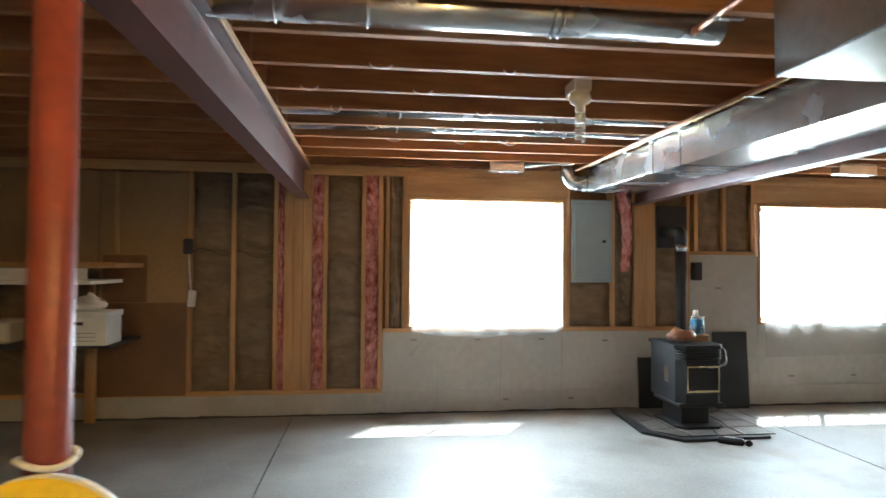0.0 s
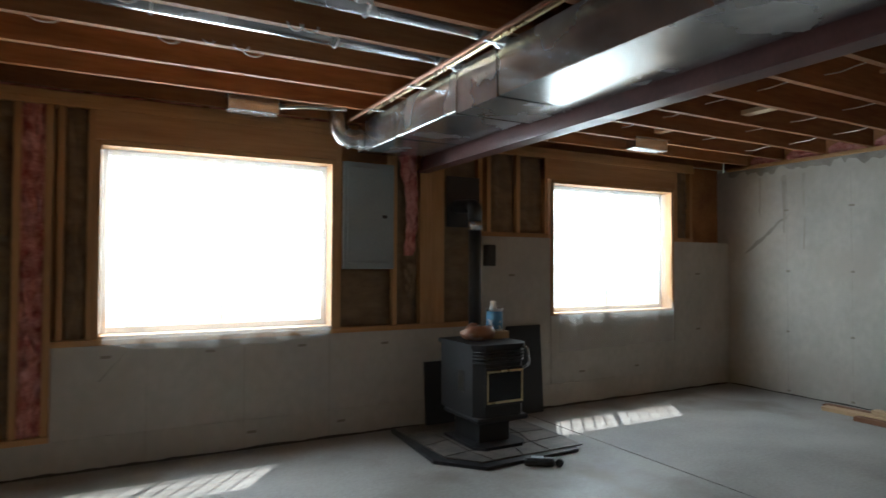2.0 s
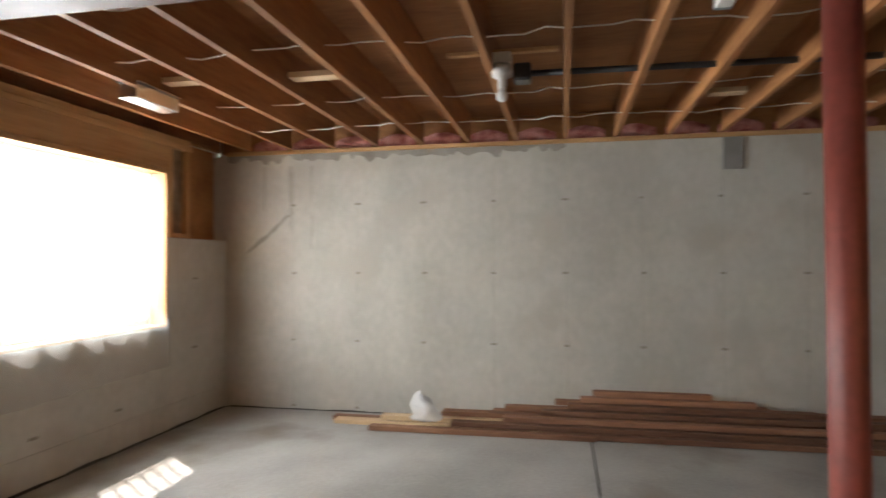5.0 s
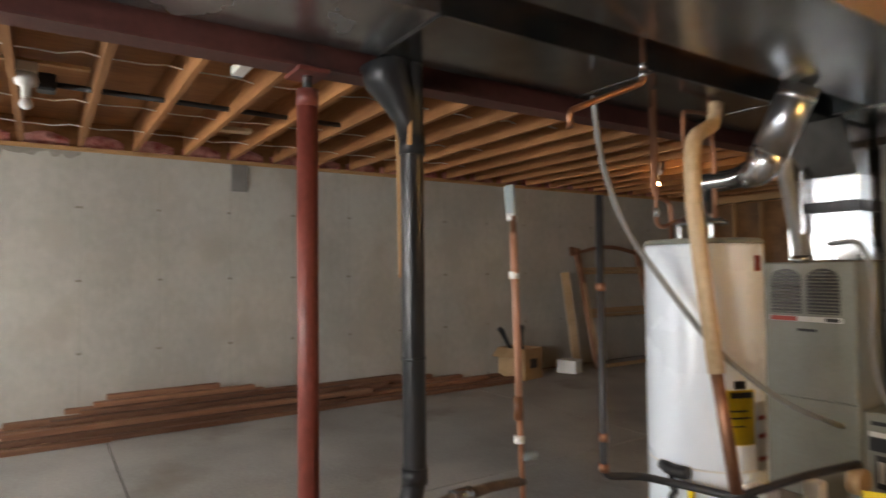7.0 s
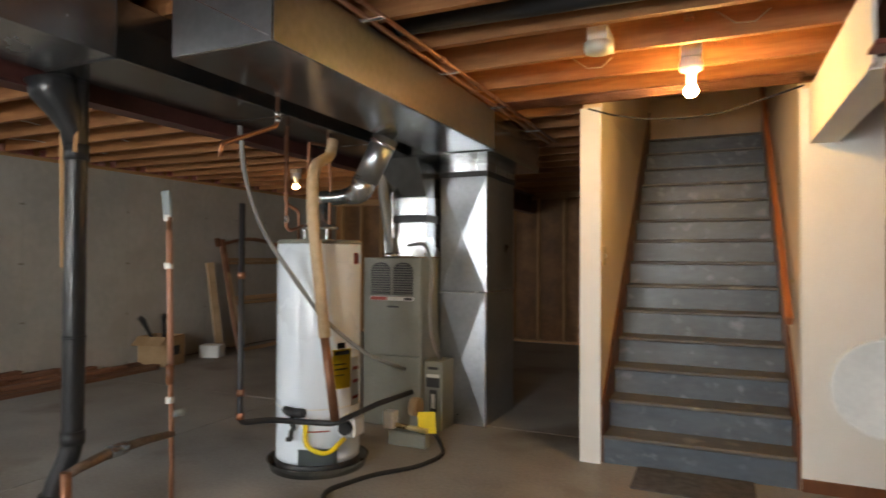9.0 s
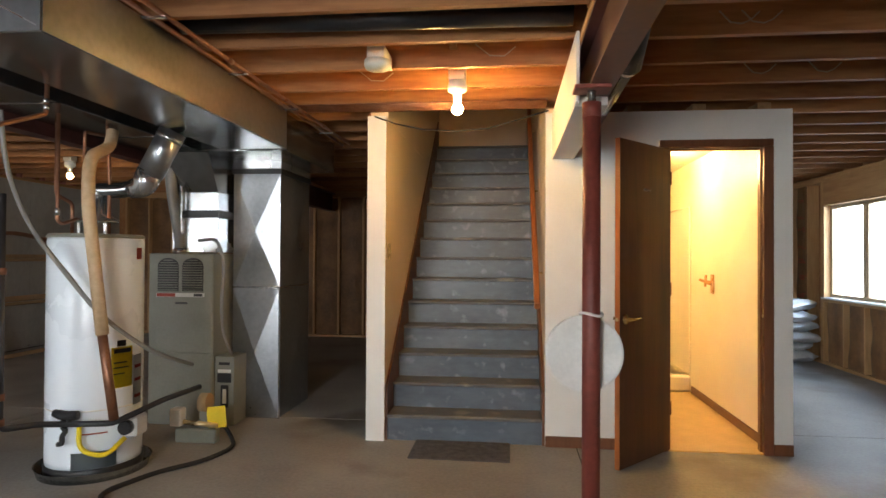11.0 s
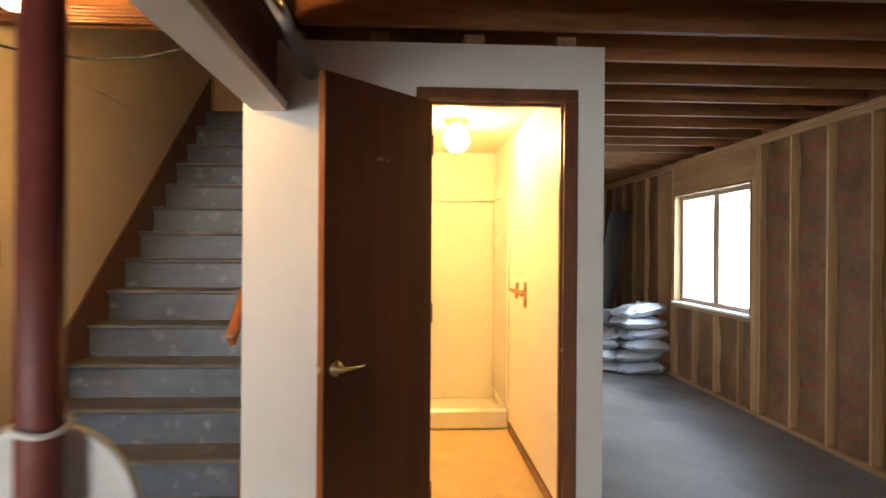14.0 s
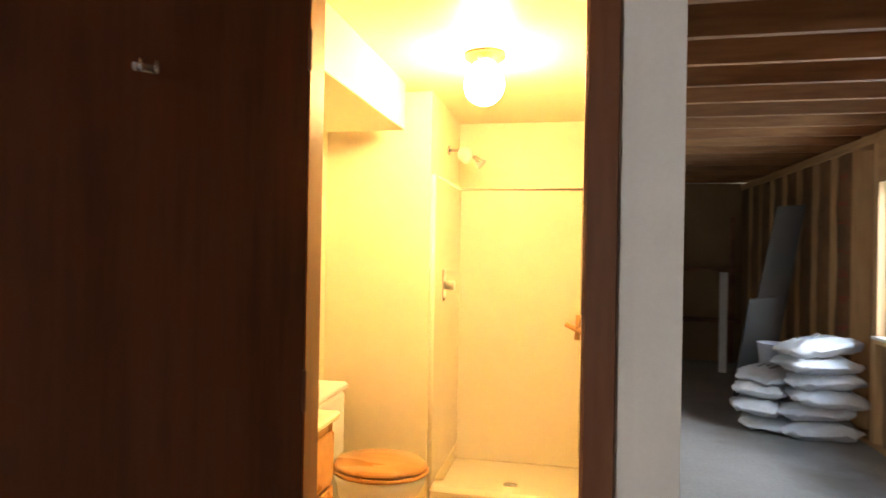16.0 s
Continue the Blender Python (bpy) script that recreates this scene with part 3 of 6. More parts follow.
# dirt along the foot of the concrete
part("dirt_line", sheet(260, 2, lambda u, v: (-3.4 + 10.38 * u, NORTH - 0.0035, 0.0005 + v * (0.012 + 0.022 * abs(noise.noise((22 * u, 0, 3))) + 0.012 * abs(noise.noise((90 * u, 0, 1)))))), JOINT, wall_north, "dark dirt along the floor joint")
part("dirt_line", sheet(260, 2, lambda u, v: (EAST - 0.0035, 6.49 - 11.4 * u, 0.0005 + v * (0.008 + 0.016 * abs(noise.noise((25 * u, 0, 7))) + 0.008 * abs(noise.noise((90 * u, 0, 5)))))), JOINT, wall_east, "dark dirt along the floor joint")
part("form_crack", sheet(1, 20, lambda u, v: (0.96 + 0.17 * v + 0.018 * noise.noise((6 * v, 0, 2)) + 0.012 * u * (1 - v), NORTH - 0.0028, 0.55 + 0.2 * v + 0.01 * noise.noise((9 * v, 4, 2)))), STAIN, wall_north, "dark diagonal scrape")
for x in (1.23, 1.842, 2.453):
    part("form_seam", sheet(1, 16, lambda u, v: (x + 0.006 * u + 0.003 * noise.noise((x, 5 * v, 4)), NORTH - 0.0025, 0.02 + 0.77 * v)), RUST, wall_north)

# south walls, which close the place
wall_south = built("wall_south", boxed(-3.7, 1.22, SOUTH - 0.2, SOUTH, -0.1, JB), HARDBOARD, "dark brown board wall at the far end", "wall")
wall_southeast = built("wall_southeast", boxed(1.35, 7.0, -5.45, -5.25, -0.1, JB), SUBFLOOR, "dark framed wall with studs and kraft insulation", "wall")
for k in range(14):
    x = 1.45 + 0.408 * k
    part("stud", boxed(x, x + 0.038, -5.249, -5.10, 0.04, TOPN, bevel=0.003), PINE_Z, wall_southeast)
part("plate", boxed(1.36, 6.99, -5.249, -5.09, 0.0, 0.038), PINE_X, wall_southeast)
part("top_plate", boxed(1.36, 6.99, -5.249, -5.09, TOPN, JB - 0.001), PINE_X, wall_southeast)
for k in range(13):
    x = 1.49 + 0.408 * k
    part("insulation_batt", sheet(8, 20, lambda u, v: (x + 0.367 * u, -5.16 + 0.03 * math.sin(3.14 * u) + 0.015 * noise.noise((4 * u, 9 * v, k)), 0.04 + 2.2 * v)), KRAFT_RED, wall_southeast)


# ---- windows ----
def window_set(name, x0, x1, z0, z1, label, bar):
    """A sliding window set in the north wall, flush with its outer face."""
    w = thing(name, ((x0 + x1) / 2, NORTH + 0.1, z0), label, "window", kind="structure")
    for a, b, c, d in ((x0, x0 + 0.034, z0, z1), (x1 - 0.034, x1, z0, z1), (x0 + 0.035, x1 - 0.035, z1 - 0.034, z1), (x0 + 0.035, x1 - 0.035, z0, z0 + 0.02)):
        part("jamb_board", boxed(a, b, NORTH - 0.008, NORTH + 0.19, c, d, bevel=0.002), PINE_Z if d - c > 1 else PINE_X, w, "pine jamb board")
    i0, i1, k0, k1 = x0 + 0.036, x1 - 0.036, z0 + 0.022, z1 - 0.036
    for a, b, c, d in ((i0, i0 + 0.04, k0, k1), (i1 - 0.04, i1, k0, k1), (i0 + 0.041, i1 - 0.041, k1 - 0.04, k1), (i0 + 0.041, i1 - 0.041, k0, k0 + 0.04), ((i0 + i1) / 2 - bar, (i0 + i1) / 2 + bar, k0 + 0.041, k1 - 0.041)):
        part("window_frame", boxed(a, b, NORTH + 0.13, NORTH + 0.17, c, d, bevel=0.003), PLASTIC, w)
    mid = (i0 + i1) / 2
    for a, b in ((i0 + 0.04, mid - bar), (mid + bar, i1 - 0.04)):
        p = part("pane", boxed(a, b, NORTH + 0.148, NORTH + 0.152, k0 + 0.04, k1 - 0.04), GLASS, w)
        p.visible_shadow = False
        for k in range(1, 6):
            x = a + (b - a) * k / 6
            part("muntin", boxed(x - 0.006, x + 0.006, NORTH + 0.153, NORTH + 0.163, k0 + 0.041, k1 - 0.041), PLASTIC, p)
        for z in (1.02, 1.28, 1.54, 1.80):
            part("muntin", boxed(a + 0.001, b - 0.001, NORTH + 0.1632, NORTH + 0.168, z - 0.006, z + 0.006), PLASTIC, p)
    return w


window_set("window_1", 0.925, 2.498, 0.814, 2.072, "sliding basement window in a pine frame", 0.009)
window_set("window_2", 4.53, 6.13, 0.83, 2.072, "sliding basement window in a pine frame", 0.016)
w3 = thing("window_3", (WEST - 0.07, -2.79, 0.81), "sliding window with pale frame in the stud wall", "window", kind="structure")
for a, b, c, d in ((-3.545, -3.525, 0.81, 1.983), (-2.062, -2.042, 0.81, 1.983), (-3.524, -2.063, 1.963, 1.983)):
    part("jamb_board", boxed(WEST - 0.15, WEST + 0.006, a, b, c, d, bevel=0.002), PINE_Z, w3)
part("window_sill", boxed(WEST - 0.15, WEST + 0.03, -3.56, -2.03, 0.809, 0.832, bevel=0.004), PLASTIC, w3)
for a, b, c, d, x in ((-3.52, -3.48, 0.835, 1.96, 0.10), (-2.105, -2.067, 0.835, 1.96, 0.10), (-3.479, -2.106, 1.92, 1.96, 0.10), (-3.479, -2.106, 0.835, 0.875, 0.10), (-2.815, -2.760, 0.876, 1.919, 0.095), (-2.759, -2.730, 0.876, 1.919, 0.105)):
    part("window_frame", boxed(WEST - x - 0.03, WEST - x + 0.03, a, b, c, d, bevel=0.003), SASH, w3)
for a, b in ((-3.48, -2.815), (-2.730, -2.105)):
    p = part("pane", boxed(WEST - 0.102, WEST - 0.098, a, b, 0.876, 1.92), GLASS, w3)
    p.visible_shadow = False


def curtain(x0, x1, top, sill, low, seed, label):
    """Thin cloth hung inside the window reveal, its hem spilling out over the sill."""
    def place(u, v):
        edge = low(u)
        z = edge + (top - edge) * v
        back = min(1.0, max(0.0, (z - sill - 0.03) / 0.12))
        fold = 0.012 * math.sin(u * 38 + seed + 2 * noise.noise((5 * u, 0, seed))) + 0.022 * noise.noise((7 * u, 2 * v, seed))
        return (x0 + (x1 - x0) * u, NORTH - 0.045 + 0.105 * back * back * (3 - 2 * back) + fold * (1.25 - v), z)
    return single("curtain", sheet(110, 40, place), CLOTH, label, "curtain", "window sheets")


curtain(0.972, 2.455, 2.03, 0.84, lambda u: 0.785 - 0.05 * math.sin(3.1 * u) + 0.02 * noise.noise((9 * u, 0, 3)) - 0.014 * abs(math.sin(11 * u)), 1, "white bedsheet tacked inside the window, glowing with daylight")
curtain(4.575, 6.085, 2.03, 0.86, lambda u: 0.50 + 0.03 * u + 0.02 * noise.noise((7 * u, 0, 8)), 5, "long white sheet tacked inside the window, hanging below the sill")

# ---- stairwell ----
ST_X0, ST_X1, RISE, RUN, NOSE0 = 0.115, 1.205, 0.1862, 0.219, 0.235
wall_stair = built("wall_stair", boxed(1.222, 1.35, -7.2, 0.243, 0.0, 2.305, bevel=0.004), CREAM_WALL, "cream painted stair wall with a white end", "wall")
part("end_cap", boxed(1.219, 1.353, 0.2425, 0.249, 0.0, 2.306, bevel=0.002), WHITE_WALL, wall_stair, "white corner edge")
part("upper_wall", boxed(1.222, 1.35, -3.95, 0.16, 2.306, 4.9), CREAM_WALL, wall_stair)
wall_stair_back = built("wall_stair_back", boxed(0.096, 1.221, -3.06, -2.96, 2.40, 4.899), TAN_WALL, "tan painted wall above the stair landing", "wall")
built("ceiling_stairwell", boxed(-0.02, 1.36, -4.06, 0.2, 4.9, 5.0), WHITE_WALL, "white ceiling over the stairwell", "ceiling")
built("wall_stair_front", boxed(0.0, 1.35, 0.1, 0.16, JT + 0.021, 4.9), CREAM_WALL, "cream wall over the stair opening", "wall")
stairs = thing("staircase", (0.66, 0.2, 0), "worn grey-painted wooden stairs rising between two walls", "stairs", kind="structure")
for k in range(14):
    y = NOSE0 - 0.03 - RUN * k
    part("riser", boxed(ST_X0, ST_X1, y - 0.02, y, RISE * k, RISE * (k + 1) - 0.028), STAIR_GREY, stairs)
    part("tread", boxed(ST_X0, ST_X1, y - RUN - 0.012 if k < 13 else -2.955, y + 0.03, RISE * (k + 1) - 0.027, RISE * (k + 1), bevel=0.008), TREAD_GREY, stairs)
for x0, x1 in ((1.206, 1.2215), (0.0965, 0.1145)):
    bm = bmesh.new()
    a, b = 0.215, NOSE0 - RUN * 13 - 0.2
    s = RISE / RUN
    prism(bm, [(a, 0.0), (a, 0.37), (b, 0.37 + (a - b) * s), (b, 0.05 + (a - b) * s), (a - 0.25, 0.0)], "x", x0, x1)
    part("skirt_board", bm, BROWN_WOOD, stairs, "brown skirt board along the stairs")

# ---- bathroom ----
BX0, BX1, BY = -1.525, 0.095, 0.228
wall_bath = built("wall_bath", boxed(-0.665, BX1, BY - 0.115, BY, 0.0, 2.305), WHITE_WALL, "white painted partition with an open doorway", "wall")
part("wall_piece", boxed(BX0, -1.395, BY - 0.115, BY, 0.0, 2.305), WHITE_WALL, wall_bath)
part("wall_piece", boxed(-1.395, -0.665, BY - 0.115, BY, 2.10, 2.305), WHITE_WALL, wall_bath)
part("wall_side", boxed(BX0, BX0 + 0.115, -2.55, BY - 0.1155, 0.0, 2.305), WHITE_WALL, wall_bath)
part("stair_side", boxed(BX1 - 0.115, BX1, -3.95, BY - 0.1155, 0.0, 2.59), CREAM_WALL, wall_bath)
part("stair_side_upper", boxed(BX1 - 0.115, BX1, -3.95, 0.16, 2.591, 4.9), CREAM_WALL, wall_bath)
part("wall_back", boxed(BX0 + 0.1155, BX1 - 0.1155, -2.55, -2.45, 0.0, 2.305), WHITE_WALL, wall_bath)
for x0, x1, y0, y1 in ((-1.409, -1.404, -2.449, 0.112), (-0.026, -0.0205, -2.449, 0.112), (-1.403, -0.027, -2.449, -2.444), (-0.664, -0.027, 0.107, 0.1125)):
    part("inner_face", boxed(x0, x1, y0, y1, 0.0, 2.235), BATH_WALL, wall_bath, "cream painted inner face")
built("ceiling_bath", boxed(-1.408, -0.022, -2.448, 0.111, 2.236, 2.26), BATH_WALL, "cream bathroom ceiling", "ceiling")
built("soffit_bath", boxed(-0.50, -0.027, -1.44, 0.106, 2.0, 2.235, bevel=0.003), BATH_WALL, "cream boxed soffit under the bathroom ceiling", "soffit")
built("floor_bath", boxed(-1.403, -0.0275, -2.443, 0.225, 0.0005, 0.008), BATH_FLOOR, "warm tan vinyl bathroom floor", "floor")
bm = boxed(BX0 + 0.01, BX1 - 0.12, -2.5, BY - 0.02, 2.30, 2.304)
part("top_board", bm, SUBFLOOR, wall_bath)
for x in (-1.35, -0.93, -0.50, -0.12):
    part("ceiling_block", boxed(x - 0.045, x + 0.045, -2.4, 0.215, 2.3055, 2.353, bevel=0.003), PINE_Y, wall_bath)

# self-lit planes added outside the windows in place of a bright yard
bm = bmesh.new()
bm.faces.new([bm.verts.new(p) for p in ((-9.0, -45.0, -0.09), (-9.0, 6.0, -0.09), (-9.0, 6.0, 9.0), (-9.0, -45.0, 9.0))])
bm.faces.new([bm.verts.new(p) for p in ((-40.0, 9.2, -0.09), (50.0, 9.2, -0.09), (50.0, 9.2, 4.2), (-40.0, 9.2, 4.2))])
built("backdrop", bm, BRIGHT, "pale green glowing plane standing in for the sunlit yard", "backdrop")

# ground outside and the storey above, out of sight
bm = bmesh.new()
for x0, x1, y0, y1 in ((-900, 900, 6.75, 900), (-900, 900, -900, -7.45), (-900, -3.72, -7.45, 6.75), (7.22, 900, -7.45, 6.75)):
    bm.faces.new([bm.verts.new(p) for p in ((x0, y0, -0.1), (x1, y0, -0.1), (x1, y1, -0.1), (x0, y1, -0.1))])
built("ground", bm, GRASS, "mown grass outside the house", "ground")
# added unseen ledge, its depth set to cut the sun patches on the floor
built("eave", boxed(-4.4, 7.9, 6.72, 6.90, 2.40, 2.52), SIDING, "unseen ledge added above the basement windows to trim the sunlight", "eave")
for name, a in (("north", (-3.72, 7.2, 6.705, 6.72, 2.2, 2.7)), ("east", (7.2, 7.215, -7.4, 6.7, 2.25, 2.7)), ("west", (-3.72, -3.705, -7.4, 6.7, 2.5, 2.7)), ("south", (-3.7, 7.2, -7.43, -7.41, -0.1, 2.7))):
    built("siding_" + name, boxed(*a), SIDING, "pale siding of the house", "siding")


# ---- steel beams and posts ----
def steel_beam(cx, y0, y1, label):
    b = thing("steel_beam", (cx, (y0 + y1) / 2, 2.03), label, "beam", "steel beams")
    prof = [(s * u, z) for s, row in ((1, ((0.054, 2.03), (0.054, 2.042), (0.006, 2.046), (0.006, 2.301), (0.054, 2.305), (0.054, 2.317))), (-1, ((0.054, 2.317), (0.054, 2.305), (0.006, 2.301), (0.006, 2.046), (0.054, 2.042), (0.054, 2.03)))) for u, z in row]
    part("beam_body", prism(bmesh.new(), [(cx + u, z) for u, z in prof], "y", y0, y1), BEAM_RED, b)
    part("nailer", boxed(cx - 0.06, cx + 0.06, y0, y1, 2.318, 2.3545, bevel=0.003), PINE_Y, b, "pale wooden nailer on top")
    return b


steel_beam(-0.045, 0.115, 6.50, "dark red primed steel I-beam under the joists")
steel_beam(3.215, -5.10, 6.50, "dark red primed steel I-beam beside the duct")


def steel_post(x, y):
    p = thing("steel_post", (x, y, 0), "round red-painted steel post under the beam", "post", "steel posts")
    part("shaft", tubed([(x, y, 0.012), (x, y, 1.955)], 0.038, 20), STEEL_RED, p)
    part("base_plate", boxed(x - 0.07, x + 0.07, y - 0.07, y + 0.07, 0.0, 0.012, bevel=0.003), STEEL_RED, p)
    part("collar", tubed([(x, y, 1.90), (x, y, 1.962)], 0.040, 20), STEEL_RED, p)
    screw = [(x, y, 1.958 + 0.006 * i) for i in range(10)]
    part("screw_jack", tubed(screw, [0.016 + 0.004 * (i % 2) for i in range(10)], 12), GALV_SHADED, p, "bare threaded screw jack")
    part("saddle", boxed(x - 0.075, x + 0.075, y - 0.06, y + 0.06, 2.012, 2.029, bevel=0.003), STEEL_RED, p)
    return p


steel_post(-0.004, 1.866)
steel_post(3.215, 2.856)

# a round lid tied to the post
lid = thing("bucket_lid", (-0.03, 1.80, 0.74), "round lid, yellow outside and white inside, tied to the post", "lid")


def upright_disc(profile, cx, cy, cz, seg=48):
    bm = turned(bmesh.new(), profile, 0, 0, seg)
    return shift(bm, Matrix.Translation((cx, cy, cz)) @ Matrix.Rotation(radians(90), 4, "X"))


LIDX, LIDZ = 0.018, 0.892
part("white_face", upright_disc([(0.0, 0.0), (0.156, 0.0), (0.166, -0.008), (0.166, 0.012), (0.0, 0.012)], LIDX, 1.812, LIDZ), PLASTIC, lid)
part("yellow_face", upright_disc([(0.0, 0.0), (0.157, 0.0), (0.165, 0.003), (0.165, 0.005), (0.148, 0.010), (0.0, 0.010)], LIDX, 1.7975, LIDZ), YELLOW, lid, "yellow outer face with dark print")
for dx, dz, w in ((-0.07, 0.085, 0.03), (-0.01, 0.09, 0.035), (0.05, 0.082, 0.02), (-0.04, 0.05, 0.06), (0.045, 0.045, 0.03)):
    part("print_bar", boxed(LIDX + dx - w, LIDX + dx + w, 1.7845, 1.7868, LIDZ + dz - 0.012, LIDZ + dz + 0.012), BROWN_WOOD, lid)
part("cord", tubed([(-0.004 + 0.046 * math.cos(a), 1.866 + 0.050 * math.sin(a), 1.068 + 0.006 * math.sin(2 * a)) for a in (k * math.pi / 12 for k in range(25))], 0.006, 8), PLASTIC, lid, "white cord")

# drywall wrap left on the beam
wrap = thing("beam_wrap", (0.0, 0.3, 1.985), "white drywall casing remaining on part of the beam", "casing")
part("side_board", boxed(0.037, 0.052, 0.2295, 1.78, 1.99, 2.305, bevel=0.003), WHITE_WALL, wrap)
part("bottom_board", boxed(-0.095, 0.0525, 0.2295, 1.72, 1.985, 2.0285, bevel=0.003), WHITE_WALL, wrap)

# ---- ducts ----
trunk = thing("supply_duct", (2.88, 3.0, 2.09), "long shiny galvanised supply duct under the joists", "duct")
part("duct_run", boxed(2.66, 3.10, -0.76, 2.63, 2.09, 2.335, bevel=0.004), GALV_SHADED, trunk)
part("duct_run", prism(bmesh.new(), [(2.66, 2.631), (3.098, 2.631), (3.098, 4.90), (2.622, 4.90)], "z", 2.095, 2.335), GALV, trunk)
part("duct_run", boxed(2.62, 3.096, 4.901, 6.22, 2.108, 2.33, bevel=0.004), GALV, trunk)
part("end_collar", boxed(2.63, 3.0, 6.2205, 6.40, 2.125, 2.328, bevel=0.004), GALV_SHADED, trunk)
for y in (-0.2, 0.7, 1.6, 2.63, 4.52, 4.90, 5.70):
    bm = bmesh.new()
    left = 2.66 - 0.0167 * max(0.0, min(y, 4.9) - 2.631)
    low = 2.09 if y < 2.7 else 2.095 if y < 4.95 else 2.108
    box(bm, left - 0.003, 3.101, y - 0.005, y + 0.005, low - 0.003, low - 0.0002)
    box(bm, left - 0.003, left - 0.0002, y - 0.005, y + 0.005, low, 2.336)
    part("drive_cleat", bm, GALV_SHADED, trunk)
elbow = thing("duct_elbow", (2.5, 6.31, 2.1), "round galvanised take-off elbow at the duct end", "duct elbow")
part("elbow_body", tubed(bent([(2.64, 6.31, 2.205), (2.50, 6.31, 2.205), (2.445, 6.31, 2.265), (2.435, 6.31, 2.52)], 0.06, 3), 0.068, 16), GALV, elbow)
for a in ((2.615, 2.60), (2.53, 2.515)):
    part("seam_ring", tubed([(a[0], 6.31, 2.205), (a[1], 6.31, 2.205)], 0.076, 16), GALV, elbow)

ret = thing("return_duct", (2.2, 1.0, 2.067), "large galvanised return duct box under the joists", "duct")
part("duct_box", boxed(1.93, 2.405, 0.30, 2.595, 2.067, 2.345, bevel=0.004), GALV_SHADED, ret)
part("duct_box", boxed(1.955, 2.58, -0.95, 0.299, 2.069, 2.343, bevel=0.004), GALV_SHADED, ret)
part("drive_cleat", boxed(1.922, 2.412, 0.288, 0.312, 2.059, 2.0668), GALV_SHADED, ret)
# paler sheets over the shaded box: light on end and side is in their colour
part("end_panel", boxed(1.934, 2.401, 2.5955, 2.5968, 2.071, 2.341), GALV_FLAT, ret, "sheet metal end panel, coloured paler as if better lit")
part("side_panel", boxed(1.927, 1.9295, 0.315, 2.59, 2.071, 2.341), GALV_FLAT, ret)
part("cross_break", shift(boxed(-0.25, 0.25, -0.002, 0.002, -0.003, 0.0), pose(2.167, 2.5975, 2.205, 90, 0, 0) @ Matrix.Rotation(radians(28), 4, "Z")), GALV, ret)
drop = thing("return_drop", (2.38, -0.5, 0), "tall galvanised return-air drop with creased faces", "duct")
front = bmesh.new()
for z0, z1 in ((0.004, 1.05), (1.05, 1.966)):
    c = [front.verts.new(p) for p in ((2.18, -0.229, z0), (2.573, -0.229, z0), (2.573, -0.229, z1), (2.18, -0.229, z1))]
    m = front.verts.new((2.376, -0.199, (z0 + z1) / 2))
    for a, b in zip(c, c[1:] + c[:1]):
        front.faces.new((a, b, m))
side = bmesh.new()
for z0, z1 in ((0.004, 1.05), (1.05, 1.966)):
    c = [side.verts.new(p) for p in ((2.18, -0.229, z0), (2.18, -0.229, z1), (2.18, -0.93, z1), (2.18, -0.93, z0))]
    m = side.verts.new((2.160, -0.58, (z0 + z1) / 2))
    for a, b in zip(c, c[1:] + c[:1]):
        side.faces.new((a, b, m))
part("core", boxed(2.185, 2.57, -0.93, -0.235, 0.0, 1.966), GALV_SHADED, drop)
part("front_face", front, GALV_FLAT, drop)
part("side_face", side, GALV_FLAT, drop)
part("cleat", boxed(2.172, 2.58, -0.94, -0.219, 1.042, 1.058, bevel=0.002), GALV, drop)
part("corner_seam", boxed(2.174, 2.186, -0.235, -0.221, 0.0, 1.04), GALV, drop)
part("black_band", boxed(2.17, 2.583, -0.945, -0.214, 1.966, 2.008), BLACK, drop, "black flexible connector band")
part("collar", boxed(2.176, 2.577, -0.94, -0.222, 2.0085, 2.0685), GALV, drop)
for z in (2.02, 2.032, 2.044, 2.056):
    part("rib", boxed(2.172, 2.58, -0.944, -0.217, z, z + 0.004), GALV, drop)

plenum = thing("supply_plenum", (2.86, -0.33, 1.32), "shiny galvanised plenum on top of the furnace", "duct")
part("lower_box", boxed(2.60, 2.98, -0.70, -0.02, 1.33, 1.60, bevel=0.004), GALV, plenum)
part("black_band", boxed(2.592, 2.988, -0.708, -0.012, 1.601, 1.655), BLACK, plenum, "black flexible connector band")
part("upper_box", boxed(2.60, 2.98, -0.70, -0.02, 1.656, 1.80, bevel=0.004), GALV, plenum)
bm = bmesh.new()
prism(bm, [(-0.70, 1.801), (-0.02, 1.801), (0.14, 2.088), (-0.76, 2.088)], "x", 2.605, 3.0)
part("transition", bm, GALV_SHADED, plenum)


gap_post = thing("dark_post", (2.607, -0.16, 0), "dark brown steel pipe post beside the furnace", "post")
part("shaft", tubed([(2.617, -0.79, 0.0), (2.617, -0.79, 2.089)], 0.035, 12), STEEL_RED, gap_post)

